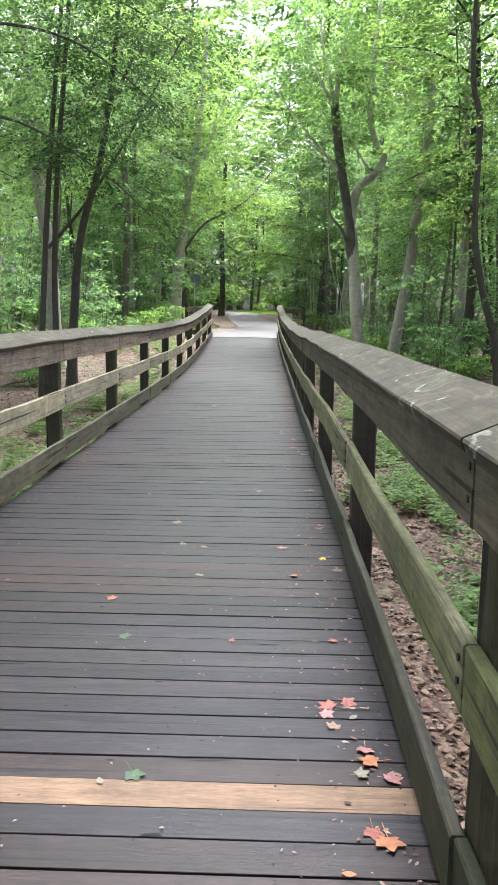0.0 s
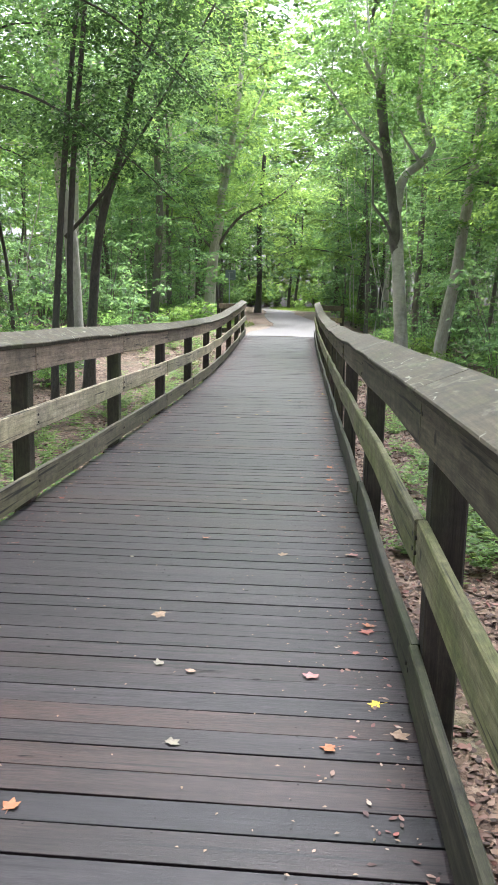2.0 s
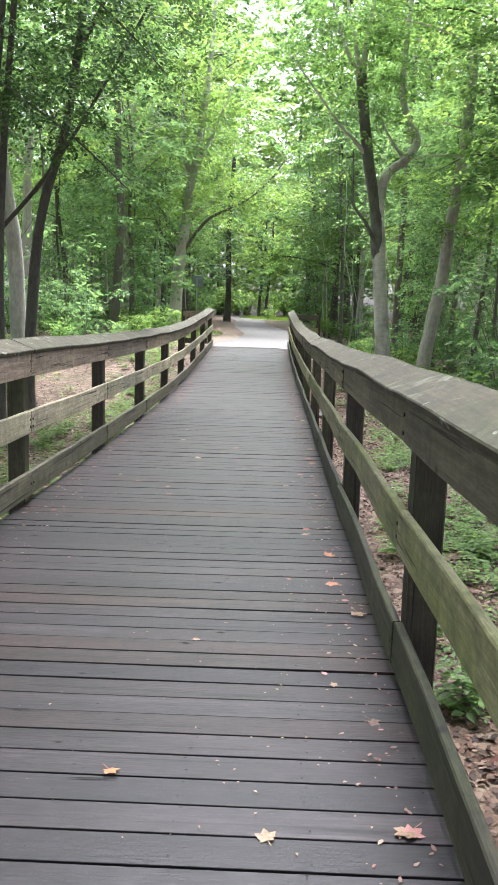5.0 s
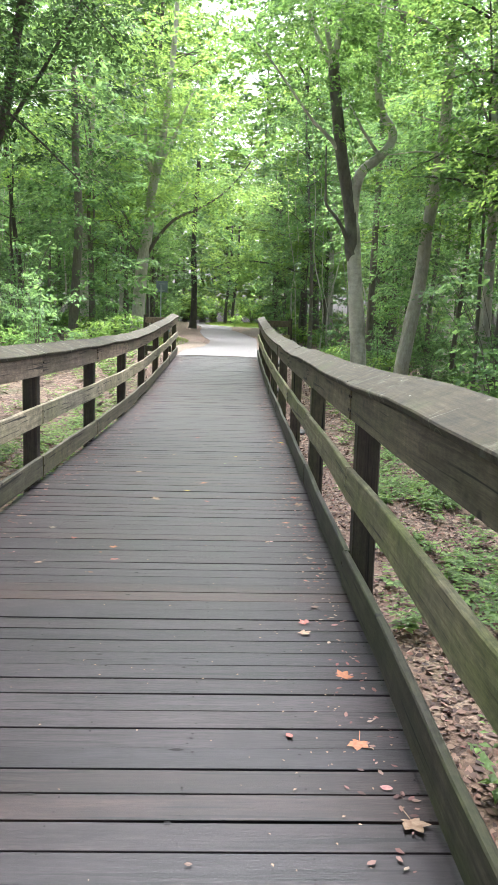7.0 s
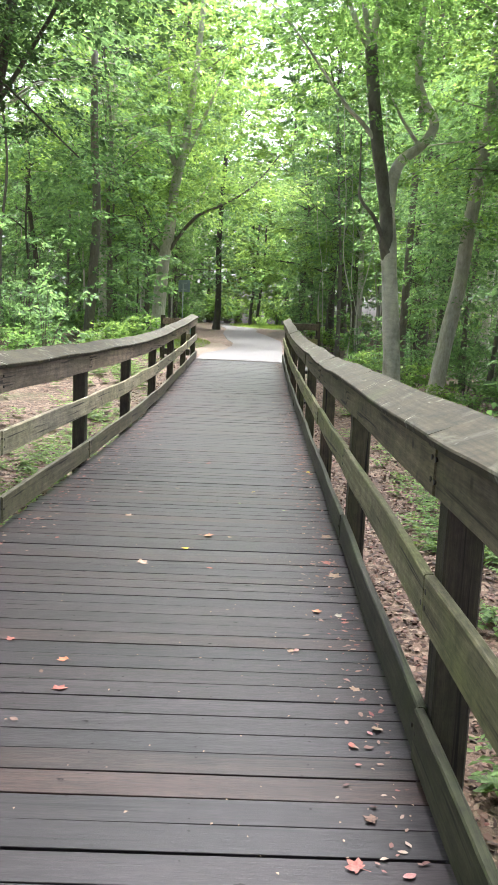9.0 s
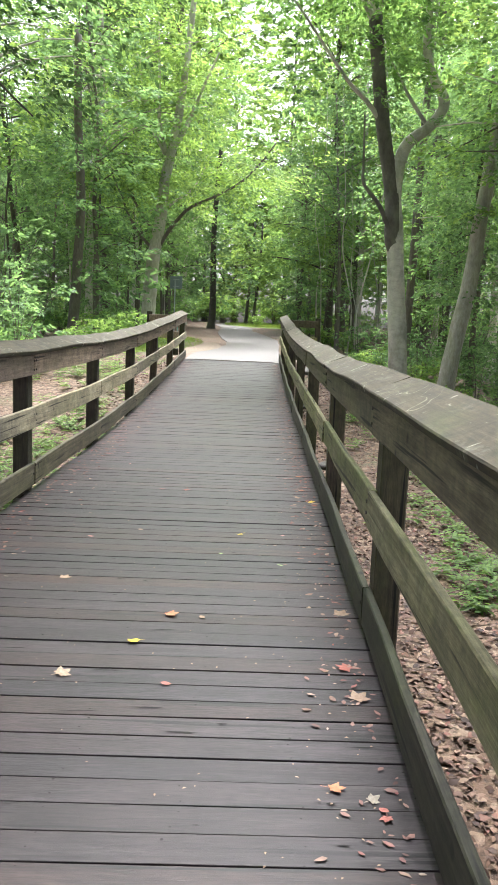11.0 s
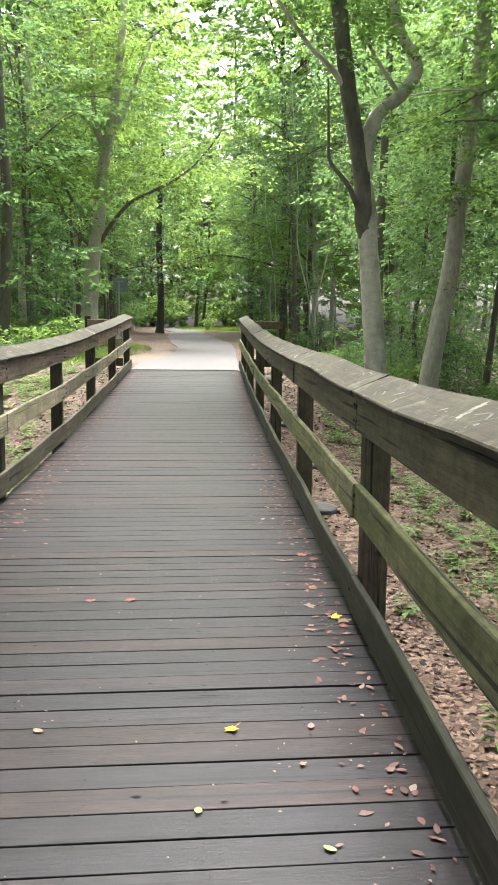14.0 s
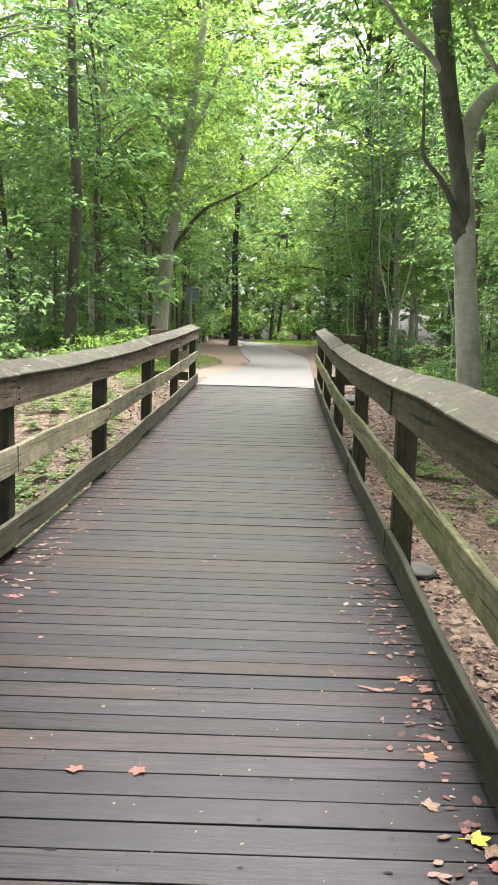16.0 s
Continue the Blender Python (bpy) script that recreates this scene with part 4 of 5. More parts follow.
for k in range(14):
    plant(far_rnd.choice(FAR), (1 if k % 2 else -1) * far_rnd.uniform(17, 30), 24 + 4.6 * k + far_rnd.uniform(-2, 2), far_rnd.uniform(0, 360), far_rnd.uniform(0.7, 1.0))
scatter(PROTO, 8, -8, 8, 8, 7, 2.6, 0.9, 1.2)
scatter(POLES, 80, 12, 70, 12, 3, 0.7, 0.8, 1.2, power=1.5)
scatter(SHRUBS, 100, 11, 60, 12, 4, 0.8, 0.7, 1.2, power=1.5)
scatter(SHRUBS, 55, 60, 112, 16, 6, 1.0, 1.0, 2.0)
edge_rnd = random.Random(17)
for _ in range(26):
    plant(edge_rnd.choice(SHRUBS), edge_rnd.uniform(4.3, 7.6), edge_rnd.uniform(20, 46), edge_rnd.uniform(0, 360), edge_rnd.uniform(0.5, 1.0))
for _ in range(24):
    plant(edge_rnd.choice(SHRUBS), edge_rnd.uniform(-9.5, -5.6), edge_rnd.uniform(20, 46), edge_rnd.uniform(0, 360), edge_rnd.uniform(0.5, 1.0))
plant(SHRUBS[3], -4.9, 36.8, 40, 1.0)
plant(SHRUBS[3], -5.6, 34.6, 140, 0.8)
plant(SHRUBS[3], -1.2, 82.0, 140, 0.9)
# added pale bushes whose leaf colour brightens the far end like sunlight
for _ in range(16):
    plant(SHRUBS[3], edge_rnd.uniform(-11, 7), edge_rnd.uniform(97, 111), edge_rnd.uniform(0, 360), edge_rnd.uniform(1.8, 2.8))


# ---- ground cover ----
def litter(name, count, seed, boxes, size, lift, label):
    """Curled dead leaves lying on the ground."""
    r = np.random.default_rng(seed)
    c, n, d, s = [], [], [], []
    for x0, x1, y0, y1, share in boxes:
        for _ in range(int(count * share)):
            x, y = r.uniform(x0, x1), r.uniform(y0, y1)
            c.append((x, y, ground_z(x, y) + lift * r.uniform(0.3, 1.6)))
            n.append((r.normal(0, 0.45), r.normal(0, 0.45), 1.0))
            a = r.uniform(0, 6.28)
            d.append((math.cos(a), math.sin(a), r.normal(0, 0.25)))
            s.append(size * r.uniform(0.6, 1.4))
    c, n, d, s = np.array(c), np.array(n), np.array(d), np.array(s)
    d /= np.linalg.norm(d, axis=1, keepdims=True)
    n -= d * np.sum(n * d, axis=1, keepdims=True)
    n /= np.linalg.norm(n, axis=1, keepdims=True)
    v, f = oval_leaves(c, n, d, s, 0.6, r)
    tagged(new(name, leaf_mesh(name, v, f, LITTER)), label, "leaf litter", kind="stuff")


litter("leaf_litter", 74000, 41, [(0.62, 2.6, 1.0, 20.0, 0.36), (0.5, 3.2, 20.0, 33.0, 0.14), (2.6, 8.0, 8.0, 34.0, 0.22), (-3.9, -2.2, 4.0, 33.0, 0.16), (-8.0, -3.9, 8.0, 36.0, 0.14)], 0.046, 0.009, "curled brown dead leaves covering the forest floor")


def seedlings(name, count, seed, patches, leaf, mat, label):
    """Low fern-like plants in patches: each a rosette of arching fronds with small leaflets."""
    r = np.random.default_rng(seed)
    c, n, d, s = [], [], [], []
    for _ in range(count):
        px, py, rx, ry = patches[int(r.integers(len(patches)))]
        x, y = px + r.normal(0, rx), py + r.normal(0, ry)
        e = right_edge(y) + 0.45 if px > 0 else left_edge(y) - 0.35
        if (px > 0 and x < e) or (px < 0 and x > e):
            continue
        z = ground_z(x, y)
        tall = r.uniform(0.10, 0.38)
        for k in range(int(r.integers(3, 6))):
            a = r.uniform(0, 6.28)
            h = np.array((math.cos(a), math.sin(a), 0.0))
            side = np.array((-h[1], h[0], 0.0))
            reach = r.uniform(0.12, 0.34)
            for j in range(6):
                t = (j + 1) / 6
                base = np.array((x, y, z + tall * (1.6 * t - 0.8 * t * t))) + h * reach * t
                for sg in (-1, 1):
                    c.append(base + side * sg * leaf * 0.5 * (1.15 - t * 0.8))
                    d.append(side * sg + h * 0.5 + np.array((0, 0, r.normal(-0.1, 0.2))))
                    n.append((r.normal(0, 0.2), r.normal(0, 0.2), 1.0))
                    s.append(leaf * (1.25 - 0.8 * t) * r.uniform(0.8, 1.3))
    c, n, d, s = np.array(c), np.array(n), np.array(d), np.array(s)
    d /= np.linalg.norm(d, axis=1, keepdims=True)
    n -= d * np.sum(n * d, axis=1, keepdims=True)
    n /= np.linalg.norm(n, axis=1, keepdims=True)
    v, f = leaf_quads(c, n, d, s, 0.5, 0.1)
    tagged(new(name, leaf_mesh(name, v, f, mat)), label, "ground plants", kind="stuff")


seedlings("ground_plants", 380, 51, [(1.75, 4.6, 0.28, 0.8), (1.8, 8.6, 0.35, 0.9), (2.0, 12.2, 0.4, 1.0), (2.2, 16.5, 0.5, 1.2), (2.6, 21.0, 0.6, 1.3), (2.4, 26.0, 0.6, 1.5)], 0.085, FERN, "bright green ferny seedlings among dead leaves")
seedlings("ground_plants", 420, 52, [(-3.2, 9.0, 0.5, 1.2), (-3.6, 13.0, 0.7, 1.6), (-3.4, 18.0, 0.6, 1.4), (-3.6, 23.0, 0.7, 1.6), (-4.0, 29.0, 0.8, 1.6)], 0.085, FERN, "green seedlings and ivy on shaded ground")


def grass(name, count, seed, cx, cy, rx, ry, high, label):
    r = np.random.default_rng(seed)
    a, q = r.uniform(0, 6.28, count), np.sqrt(r.uniform(0, 1, count))
    x, y = cx + rx * q * np.cos(a), cy + ry * q * np.sin(a)
    z = np.array([ground_z(u, v) for u, v in zip(x, y)])
    h = high * r.uniform(0.5, 1.4, count)
    d = np.stack([r.normal(0, 0.35, count), r.normal(0, 0.35, count), np.ones(count)], axis=1)
    d /= np.linalg.norm(d, axis=1, keepdims=True)
    n = np.stack([np.cos(a), np.sin(a), np.zeros(count)], axis=1)
    n -= d * np.sum(n * d, axis=1, keepdims=True)
    n /= np.linalg.norm(n, axis=1, keepdims=True)
    c = np.stack([x, y, z + 0.03], axis=1) + d * (h * 0.5)[:, None]
    v, f = leaf_quads(c, n, d, h, 0.12, 0.05)
    tagged(new(name, leaf_mesh(name, v, f, GRASS)), label, "grass", kind="stuff")


grass("grass", 9000, 61, -5.0, 41.0, 2.3, 8.0, 0.10, "short green grass blades on the verge")
grass("grass", 9000, 62, 2.0, 92.0, 6.5, 14.0, 0.22, "sunlit grass blades in the clearing")


# ---- small things by the path ----
def sign():
    s = tagged(new("sign_post", None), "grey metal sign seen from behind on a steel post", "sign")
    s.matrix_basis = pose(-4.85, 50.0, path_z(50.0) - 0.05)
    child("post", board_mesh("post", STEEL, 0.06, 0.045, 2.9, 0.008, 2, 2, 0.0, 1), s, pose(0, 0, 1.4))
    child("panel", board_mesh("panel", SIGNBACK, 0.62, 0.012, 0.62, 0.004, 1, 0, 0.0, 2), s, pose(0.05, 0.04, 2.75))
    child("bracket", board_mesh("bracket", STEEL, 0.3, 0.02, 0.04, 0.004, 1, 0, 0.0, 3), s, pose(0.05, 0.026, 2.9))
    child("bracket", board_mesh("bracket", STEEL, 0.3, 0.02, 0.04, 0.004, 1, 0, 0.0, 3), s, pose(0.05, 0.026, 2.55))


sign()


def box_frame():
    s = tagged(new("bollard", None), "small teal painted metal frame beside the path", "bollard")
    s.matrix_basis = pose(-4.05, 45.5, path_z(45.5) - 0.05)
    for dx in (-0.11, 0.11):
        child("leg", board_mesh("leg", TEAL, 0.03, 0.03, 1.15, 0.006, 2, 2, 0.0, 1), s, pose(dx, 0, 0.575))
    child("crossbar", board_mesh("crossbar", TEAL, 0.19, 0.028, 0.03, 0.006, 1, 0, 0.0, 2), s, pose(0, 0, 1.13))
    child("crossbar", board_mesh("crossbar", TEAL, 0.19, 0.028, 0.03, 0.006, 1, 0, 0.0, 2), s, pose(0, 0, 0.85))


box_frame()

# a pale slab of stone lying outside the railing near the path
bm = bmesh.new()
bmesh.ops.create_icosphere(bm, subdivisions=3, radius=0.3)
for v in bm.verts:
    v.co *= 1 + 0.25 * noise.noise(v.co * 4)
    v.co.z = v.co.z * 0.45
me = bpy.data.meshes.new("rock")
bm.to_mesh(me)
bm.free()
me.materials.append(STONE)
for x, y, s in ((0.95, 21.5, 0.6), (1.15, 24.0, 0.45), (0.9, 26.6, 0.7), (0.95, 30.3, 1.0)):
    rock = tagged(new("rock", me), "pale grey stone lying among dead leaves", "rock", group="stones by the railing")
    rock.matrix_basis = pose(x, y, ground_z(x, y) + 0.03, 0, 0, 40 * y) @ Matrix.Scale(s, 4)

# fallen branches on the forest floor
for k, (x, y, a, ln) in enumerate(((-5.6, 15.5, 20, 2.2), (-6.8, 22.0, 70, 2.8), (6.2, 26.0, 120, 3.0), (4.6, 22.0, 15, 2.0), (7.0, 32.0, 150, 3.2), (-6.0, 30.5, 100, 2.6))):
    L = Limbs()
    L.add([(-ln / 2, 0, 0), (-ln / 6, 0.15, 0.06), (ln / 5, -0.1, 0.05), (ln / 2, 0.1, 0.02)], 0.045, 0.015, 4, 6)
    L.add([(ln / 6, -0.08, 0.05), (ln / 4, 0.3, 0.16), (ln / 3, 0.6, 0.2)], 0.02, 0.006, 3, 5)
    br = tagged(new("fallen_branch", L.mesh(FARBARK)), "dead grey branch lying on the forest floor", "branch", group="fallen branches")
    br.matrix_basis = pose(x, y, ground_z(x, y) + 0.03, 0, 0, a)


# ---- fallen leaves on the deck ----
def maple_leaf(seed, size, curl):
    """A five-lobed leaf with notches, curled at its lobes, with a stalk."""
    r = random.Random(seed)
    pts = []
    lobes = ((90, 1.0), (38, 0.86), (-22, 0.56), (142, 0.86), (202, 0.56))
    order = sorted(lobes, key=lambda q: q[0])
    for i, (a, ln) in enumerate(order):
        ln *= r.uniform(0.85, 1.1)
        for da, f in ((-17, 0.72), (-9, 0.84), (0, 1.0), (9, 0.84), (17, 0.72)):
            pts.append((radians(a + da), ln * f))
        pts.append((radians(a + 27 if i < 4 else 270), 0.56 if i < 4 else 0.15))
    bm = bmesh.new()
    c = bm.verts.new((0, 0, 0))
    ring = [bm.verts.new((size * q * math.cos(a), size * q * math.sin(a), size * curl * (q ** 2) * (0.5 + 0.5 * math.sin(2 * a + seed)))) for a, q in pts]
    for i in range(len(ring)):
        bm.faces.new((c, ring[i], ring[(i + 1) % len(ring)]))
    w = size * 0.025
    st = [bm.verts.new(p) for p in ((-w, -0.1 * size, 0.002), (w, -0.1 * size, 0.002), (w + 0.1 * size, -0.9 * size, 0.012), (-w + 0.1 * size, -0.9 * size, 0.012))]
    bm.faces.new(st)
    me = bpy.data.meshes.new("fallen_leaf")
    bm.to_mesh(me)
    bm.free()
    return me


def small_leaf(seed, size, curl):
    bm = bmesh.new()
    n = 5
    l, m_, r_ = [], [], []
    for i in range(n + 1):
        f = i / n
        w = size * 0.32 * math.sin(math.pi * (0.06 + 0.9 * f))
        z = curl * size * (2 * f - 1) ** 2
        l.append(bm.verts.new((-w, size * (f - 0.5), z + 0.05 * w)))
        m_.append(bm.verts.new((0, size * (f - 0.5), z)))
        r_.append(bm.verts.new((w, size * (f - 0.5), z + 0.05 * w)))
    for i in range(n):
        bm.faces.new((l[i], m_[i], m_[i + 1], l[i + 1]))
        bm.faces.new((m_[i], r_[i], r_[i + 1], m_[i + 1]))
    me = bpy.data.meshes.new("fallen_leaf")
    bm.to_mesh(me)
    bm.free()
    return me


def dead_leaf_colour(name, a, b):
    m = Mat(name, 0.6)
    n = m.noise(60.0, (1, 1, 1), 5.0, 0.7)
    m.color(m.ramp(n, [(0.35, a), (0.65, b)]))
    return m.m


LEAF_COLOURS = [
    ("red", dead_leaf_colour("red_dead_leaf", (0.22, 0.05, 0.035), (0.34, 0.12, 0.09))),
    ("orange", dead_leaf_colour("orange_dead_leaf", (0.32, 0.10, 0.04), (0.44, 0.19, 0.085))),
    ("tan", dead_leaf_colour("tan_dead_leaf", (0.20, 0.12, 0.07), (0.33, 0.23, 0.15))),
    ("brown", dead_leaf_colour("brown_dead_leaf", (0.09, 0.05, 0.035), (0.19, 0.11, 0.075))),
    ("pale", dead_leaf_colour("pale_dead_leaf", (0.17, 0.145, 0.105), (0.27, 0.235, 0.175))),
    ("yellow", dead_leaf_colour("yellow_leaf", (0.62, 0.40, 0.015), (0.74, 0.54, 0.03))),
    ("pink", dead_leaf_colour("pink_dead_leaf", (0.32, 0.12, 0.11), (0.42, 0.22, 0.20))),
    ("lime", dead_leaf_colour("lime_fallen_leaf", (0.22, 0.34, 0.09), (0.32, 0.45, 0.15))),
    ("green", dead_leaf_colour("green_fallen_leaf", (0.022, 0.065, 0.022), (0.05, 0.11, 0.035))),
]
LEAF_MESHES = {}
for colour, mat in LEAF_COLOURS:
    made = [maple_leaf(k + 3, 0.055, 0.16 + 0.05 * k) for k in range(2)] + [small_leaf(k, 0.06, 0.03) for k in range(2)]
    for me in made:
        me.materials.append(mat)
    LEAF_MESHES[colour] = made


def drop_leaf(colour, x, y, size, turn, kind=None, r=random.Random(9)):
    me = LEAF_MESHES[colour][kind if kind is not None else r.randrange(4)]
    ob = tagged(new("fallen_leaf", me), colour + " fallen leaf lying on the boardwalk planks", "leaf", group="fallen leaves on the boardwalk")
    ob.matrix_basis = pose(x, y, deck_z(y) + 0.006, r.uniform(-8, 8), r.uniform(-8, 8), turn) @ Matrix.Scale(size, 4)


LYING = [("red", 0.34, 2.82, 1.15), ("red", 0.40, 2.86, 1.0), ("pink", 0.31, 2.77, 0.9), ("pink", 0.44, 2.52, 0.9), ("orange", 0.46, 2.44, 1.2), ("pink", 0.50, 2.34, 1.0), ("pale", 0.40, 2.36, 0.8),
         ("orange", 0.45, 2.03, 1.25), ("red", 0.41, 2.07, 0.9), ("orange", 0.32, 1.88, 0.7), ("tan", 0.34, 2.66, 0.8), ("pale", 0.42, 2.74, 0.7), ("green", -0.36, 2.33, 1.0), ("pale", -0.46, 2.28, 0.6),
         ("tan", 0.49, 4.50, 1.1), ("yellow", 0.44, 4.73, 0.8), ("orange", 0.25, 4.39, 0.9), ("orange", 0.47, 5.53, 0.9), ("orange", -0.76, 3.94, 0.8), ("green", -0.61, 3.45, 0.9), ("pale", -0.33, 4.36, 0.8),
         ("orange", -0.55, 6.95, 0.8), ("tan", 0.0, 6.63, 0.9), ("tan", 0.44, 6.70, 1.1), ("tan", -0.6, 5.55, 1.0), ("red", 0.46, 5.45, 1.1),
         ("red", -0.95, 11.3, 1.0), ("tan", -1.42, 11.2, 1.0), ("orange", -1.0, 11.6, 0.8), ("tan", 0.22, 10.1, 1.0), ("red", 0.25, 10.25, 0.9), ("orange", 0.37, 9.6, 1.1), ("orange", 0.36, 9.03, 1.1), ("tan", 0.46, 8.55, 1.3),
         ("yellow", -0.18, 15.70, 0.85), ("lime", -0.307, 15.17, 0.74), ("lime", 0.10, 14.97, 0.72), ("pink", 0.18, 4.94, 1.0), ("pink", 0.445, 6.69, 1.0), ("tan", -0.58, 5.56, 0.8), ("orange", -0.52, 13.98, 1.2), ("yellow", -0.63, 13.6, 1.0), ("tan", -1.22, 14.5, 1.0), ("tan", -0.9, 13.2, 1.1), ("orange", 0.24, 12.43, 0.9),
         ("yellow", 0.394, 16.9, 1.1), ("tan", 0.44, 16.86, 1.1), ("orange", 0.33, 17.4, 0.9), ("red", -0.97, 17.17, 0.9), ("red", -0.75, 17.2, 0.9), ("tan", 0.28, 17.07, 1.0), ("red", 0.39, 13.4, 1.2), ("tan", 0.42, 14.1, 1.3),
         ("tan", 0.40, 13.1, 1.3), ("red", 0.43, 18.0, 1.0), ("orange", 0.36, 18.1, 1.1), ("red", 0.22, 21.5, 1.1), ("red", -1.85, 19.0, 1.0)]
turn = random.Random(21)
for colour, x, y, size in LYING:
    drop_leaf(colour, x, y, size, turn.uniform(0, 360), 0 if size > 0.75 else 2)
names = ["tan", "brown", "red", "tan", "brown", "pale", "tan", "red", "pink", "pink"]
for k in range(225):
    y = turn.uniform(1.2, 31.5) if k < 120 else turn.uniform(7.0, 31.5)
    u = turn.random()
    a, b = left_edge(y) + 0.05, right_edge(y) - 0.05
    if u < 0.42:
        x = b - abs(turn.gauss(0, 0.16))
    elif u < 0.72:
        x = a + abs(turn.gauss(0, 0.2))
    else:
        x = turn.uniform(a, b)
    drop_leaf(turn.choice(names), x, y, turn.uniform(0.28, 0.8), turn.uniform(0, 360))

# small broken leaves swept against the toe boards
r = np.random.default_rng(72)
n = 2600
y = 31.5 - 30.0 * r.uniform(0, 1, n) ** 1.5
lo, hi = np.array([left_edge(q) for q in y]) + 0.02, np.array([right_edge(q) for q in y]) - 0.02
x = np.where(r.uniform(0, 1, n) < 0.5, hi - np.abs(r.normal(0, 0.12, n)), lo + np.abs(r.normal(0, 0.19, n)))
c = np.stack([x, y, np.array([deck_z(q) for q in y]) + 0.0055], axis=1)
a = r.uniform(0, 6.28, n)
d = np.stack([np.cos(a), np.sin(a), np.zeros(n)], axis=1)
v, f = oval_leaves(c, np.tile((0.0, 0.0, 1.0), (n, 1)), d, r.uniform(0.012, 0.034, n) * (1 + 0.9 * np.clip((y - 8) / 10, 0, 1)), 0.5, r)
tagged(new("leaf_scraps", leaf_mesh("leaf_scraps", v, f, SCRAPS)), "small brown leaf scraps along the toe boards", "leaf litter", kind="stuff")

# specks of bark and petals on the planks
r = np.random.default_rng(71)
n = 1500
y = r.uniform(1.0, 31.5, n)
lo, hi = np.array([left_edge(q) for q in y]) + 0.03, np.array([right_edge(q) for q in y]) - 0.03
x = np.where(r.uniform(0, 1, n) < 0.5, hi - np.abs(r.normal(0, 0.3, n)), r.uniform(lo, hi))
c = np.stack([x, y, np.array([deck_z(q) for q in y]) + 0.006], axis=1)
a = r.uniform(0, 6.28, n)
d = np.stack([np.cos(a), np.sin(a), np.zeros(n)], axis=1)
v, f = leaf_quads(c, np.tile((0.0, 0.0, 1.0), (n, 1)), d, r.uniform(0.006, 0.019, n), 0.6, 0.15)
tagged(new("leaf_specks", leaf_mesh("leaf_specks", v, f, LEAF_COLOURS[2][1])), "pale specks of bark and petals on the planks", "debris", kind="stuff")

# ---- the boardwalk deck, plank by plank ----
deck = tagged(new("boardwalk_deck", None), "weathered grey-brown timber planks of a boardwalk", "boardwalk", kind="structure")
PITCH = 0.1445
WIDE = [board_mesh("plank", DECK, 1.0, 0.1375, 0.038, 0.0015, 4, 0, 0.0016, 300 + k) for k in range(5)]
new_plank = board_mesh("plank", FRESH, 1.0, 0.139, 0.038, 0.0006, 4, 0, 0.001, 310)
r = random.Random(31)
y = -4.4
FRESH_Y = 2.22
while y < DECK_END - 0.05:
    a, b = left_edge(y) - 0.035, right_edge(y) + 0.045
    slope = math.degrees(math.atan2(deck_z(y + 0.2) - deck_z(y - 0.2), 0.4))
    fresh = abs(y - FRESH_Y) < PITCH / 2
    skew = 2.6 * smoothstep(3, 12, y)
    a -= r.uniform(0, 0.03)
    m = pose((a + b) / 2, y, deck_z(y) - 0.019 + r.uniform(-0.002, 0.002), slope + r.uniform(-0.5, 0.5), r.uniform(-0.05, 0.05), skew + r.uniform(-0.12, 0.12))
    ob = child("plank", new_plank if fresh else r.choice(WIDE), deck, m @ Matrix.Diagonal((b - a, 1, 1, 1)), "new pale yellow plank" if fresh else "")
    y += PITCH * r.uniform(0.982, 1.018)
# rotten slits and knot holes worn into some planks
def slit_mesh(seed):
    q = random.Random(seed)
    n = 9
    top = [(-0.5 + i / n, 0.5 * math.sin(math.pi * i / n) * q.uniform(0.5, 1.0), 0) for i in range(n + 1)]
    low = [(x, -yy * q.uniform(0.5, 1.0), 0) for x, yy, _ in top]
    vs = top + low
    return mesh_of("rot_slit", vs, [(i, n + 1 + i, n + 2 + i, i + 1) for i in range(n)], HOLE)


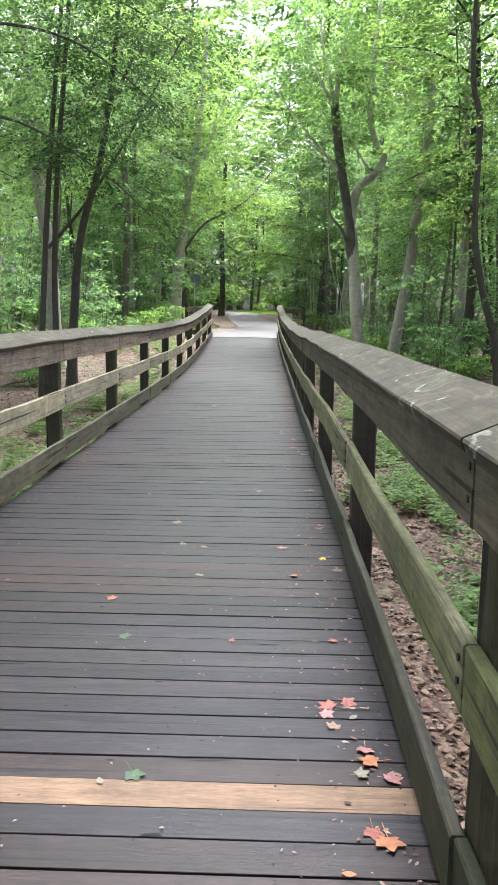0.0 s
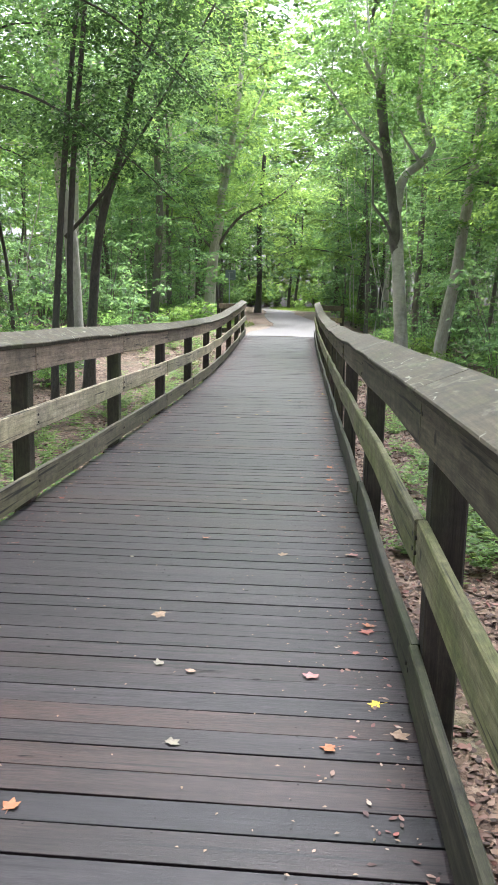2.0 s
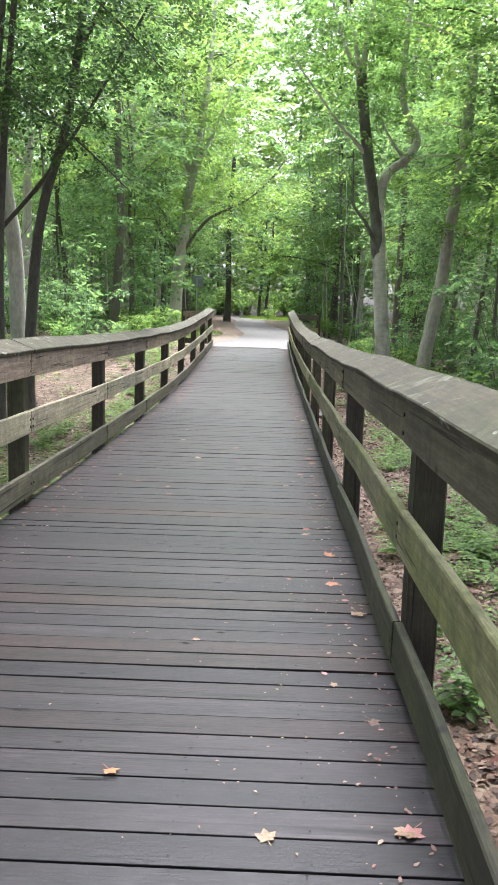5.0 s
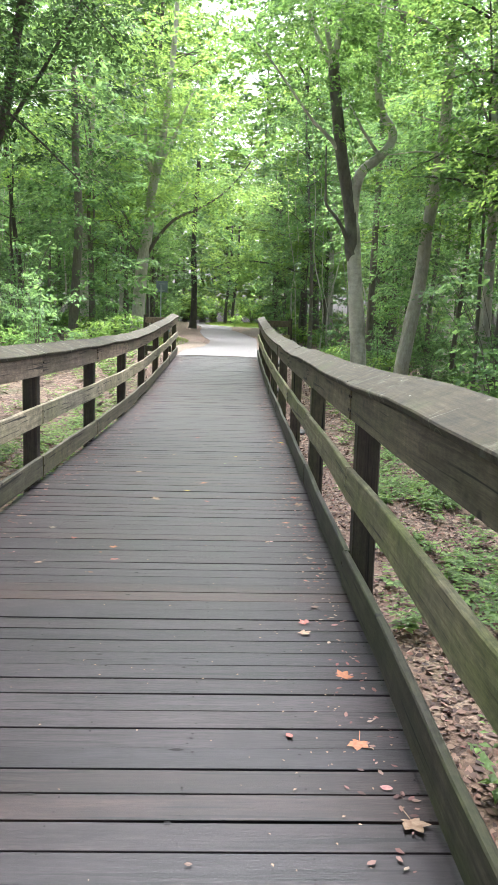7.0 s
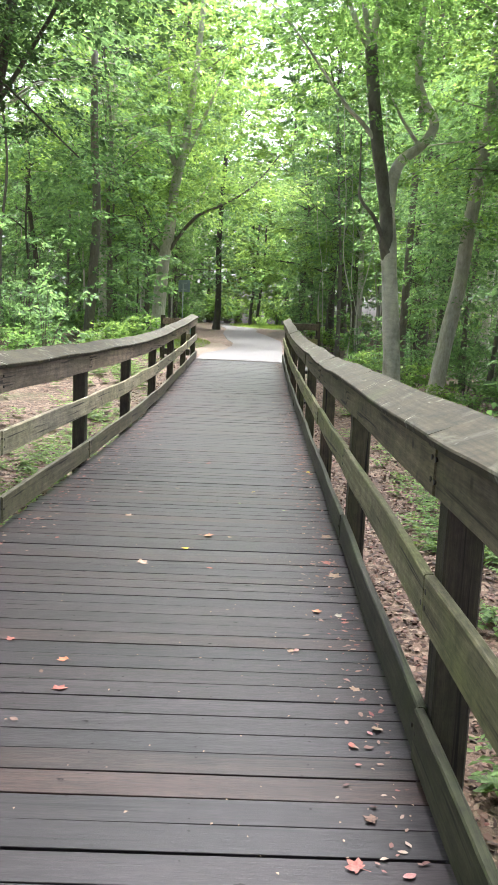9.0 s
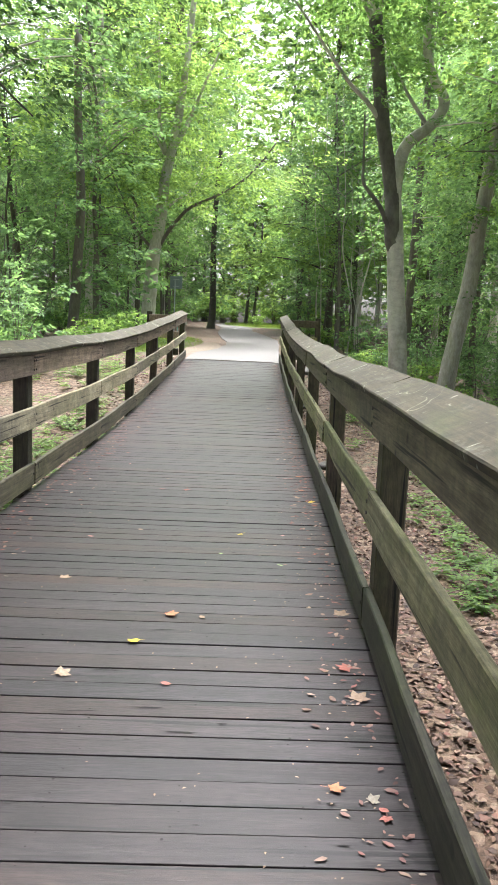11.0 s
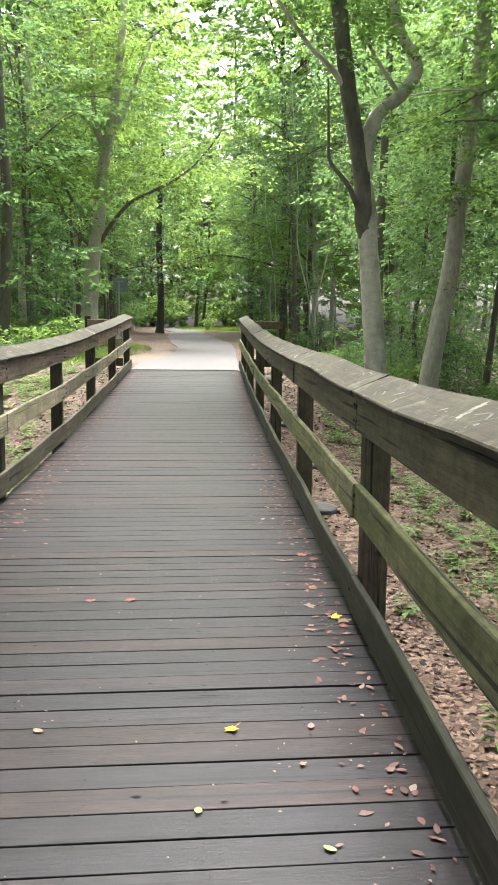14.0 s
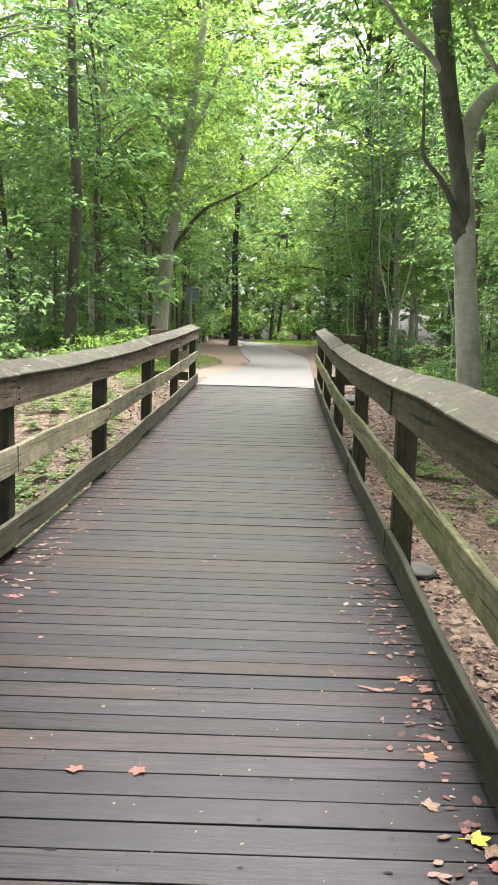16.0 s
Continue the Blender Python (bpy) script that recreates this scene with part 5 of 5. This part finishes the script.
SLITS = [slit_mesh(k) for k in range(4)]
q = random.Random(88)
worn = [(-0.60, 6.90, 0.20, 0.012), (-0.42, 8.05, 0.07, 0.03), (-0.78, 9.72, 0.10, 0.012), (-0.55, 9.74, 0.09, 0.012), (-0.35, 9.76, 0.09, 0.012), (-0.33, 8.95, 0.06, 0.028), (-0.25, 2.02, 0.07, 0.03), (-0.12, 2.43, 0.30, 0.008), (-0.26, 8.2, 0.05, 0.03), (-0.3, 4.95, 0.25, 0.010)]
worn += [(q.uniform(-1.9, 0.4), q.uniform(2.5, 28), q.choice((0.05, 0.08, 0.14, 0.25)), q.uniform(0.006, 0.016)) for _ in range(60)]
worn += [(q.uniform(-1.9, 0.45), q.uniform(1.5, 22), q.uniform(0.02, 0.05), q.uniform(0.010, 0.018)) for _ in range(90)]
for x, y, ln, w in worn:
    child("rot_slit", q.choice(SLITS), deck, pose(x, y, deck_z(y) + 0.0035, 0, 0, 2.6 * smoothstep(3, 12, y) + q.uniform(-2, 2)) @ Matrix.Diagonal((ln, w, 1, 1)), "dark rotten slit")
# screw heads sunk into the planks, two on each joist
r = np.random.default_rng(81)
rows = np.arange(0.8, 22.0, PITCH)
c = []
for y in rows:
    for k in range(7):
        x = -1.91 + 0.406 * k
        for dy in (-0.042, 0.042):
            if r.random() < 0.65:
                c.append((x + r.normal(0, 0.012), y + dy + r.normal(0, 0.006), deck_z(y) + 0.0045))
c = np.array(c)
a = r.uniform(0, 6.28, len(c))
d = np.stack([np.cos(a), np.sin(a), np.zeros(len(c))], axis=1)
v, f = oval_leaves(c, np.tile((0.0, 0.0, 1.0), (len(c), 1)), d, r.uniform(0.006, 0.012, len(c)), 0.9, r)
v[:, 2] = np.repeat(c[:, 2], 6)
screws = tagged(new("screw_heads", leaf_mesh("screw_heads", v, f, HOLE)), "dark rusted screw heads sunk in the planks", "screws", kind="stuff")
# beams below the planks
for x in (-1.75, -0.75, 0.3):
    for k in range(FIRST, LAST):
        ya, yb = post_y(k) + 0.004, post_y(k + 1) - 0.004
        me, c = span_mesh("beam", POST, (x, ya, deck_z(ya) - 0.155), (x, yb, deck_z(yb) - 0.155), 0.05, 0.22, 0, k, 1, 0.0)
        child("beam", me, deck, Matrix.Translation(c))
# pale threshold where the path meets the planks
tagged(strip("threshold", [(DECK_END + 0.0, -2.33, 0.28), (DECK_END + 0.16, -2.36, 0.29)], lambda x, y: path_z(y), CONCRETE, 0.018, 0.12, 6), "pale concrete edge where path meets planks", "kerb", kind="structure")
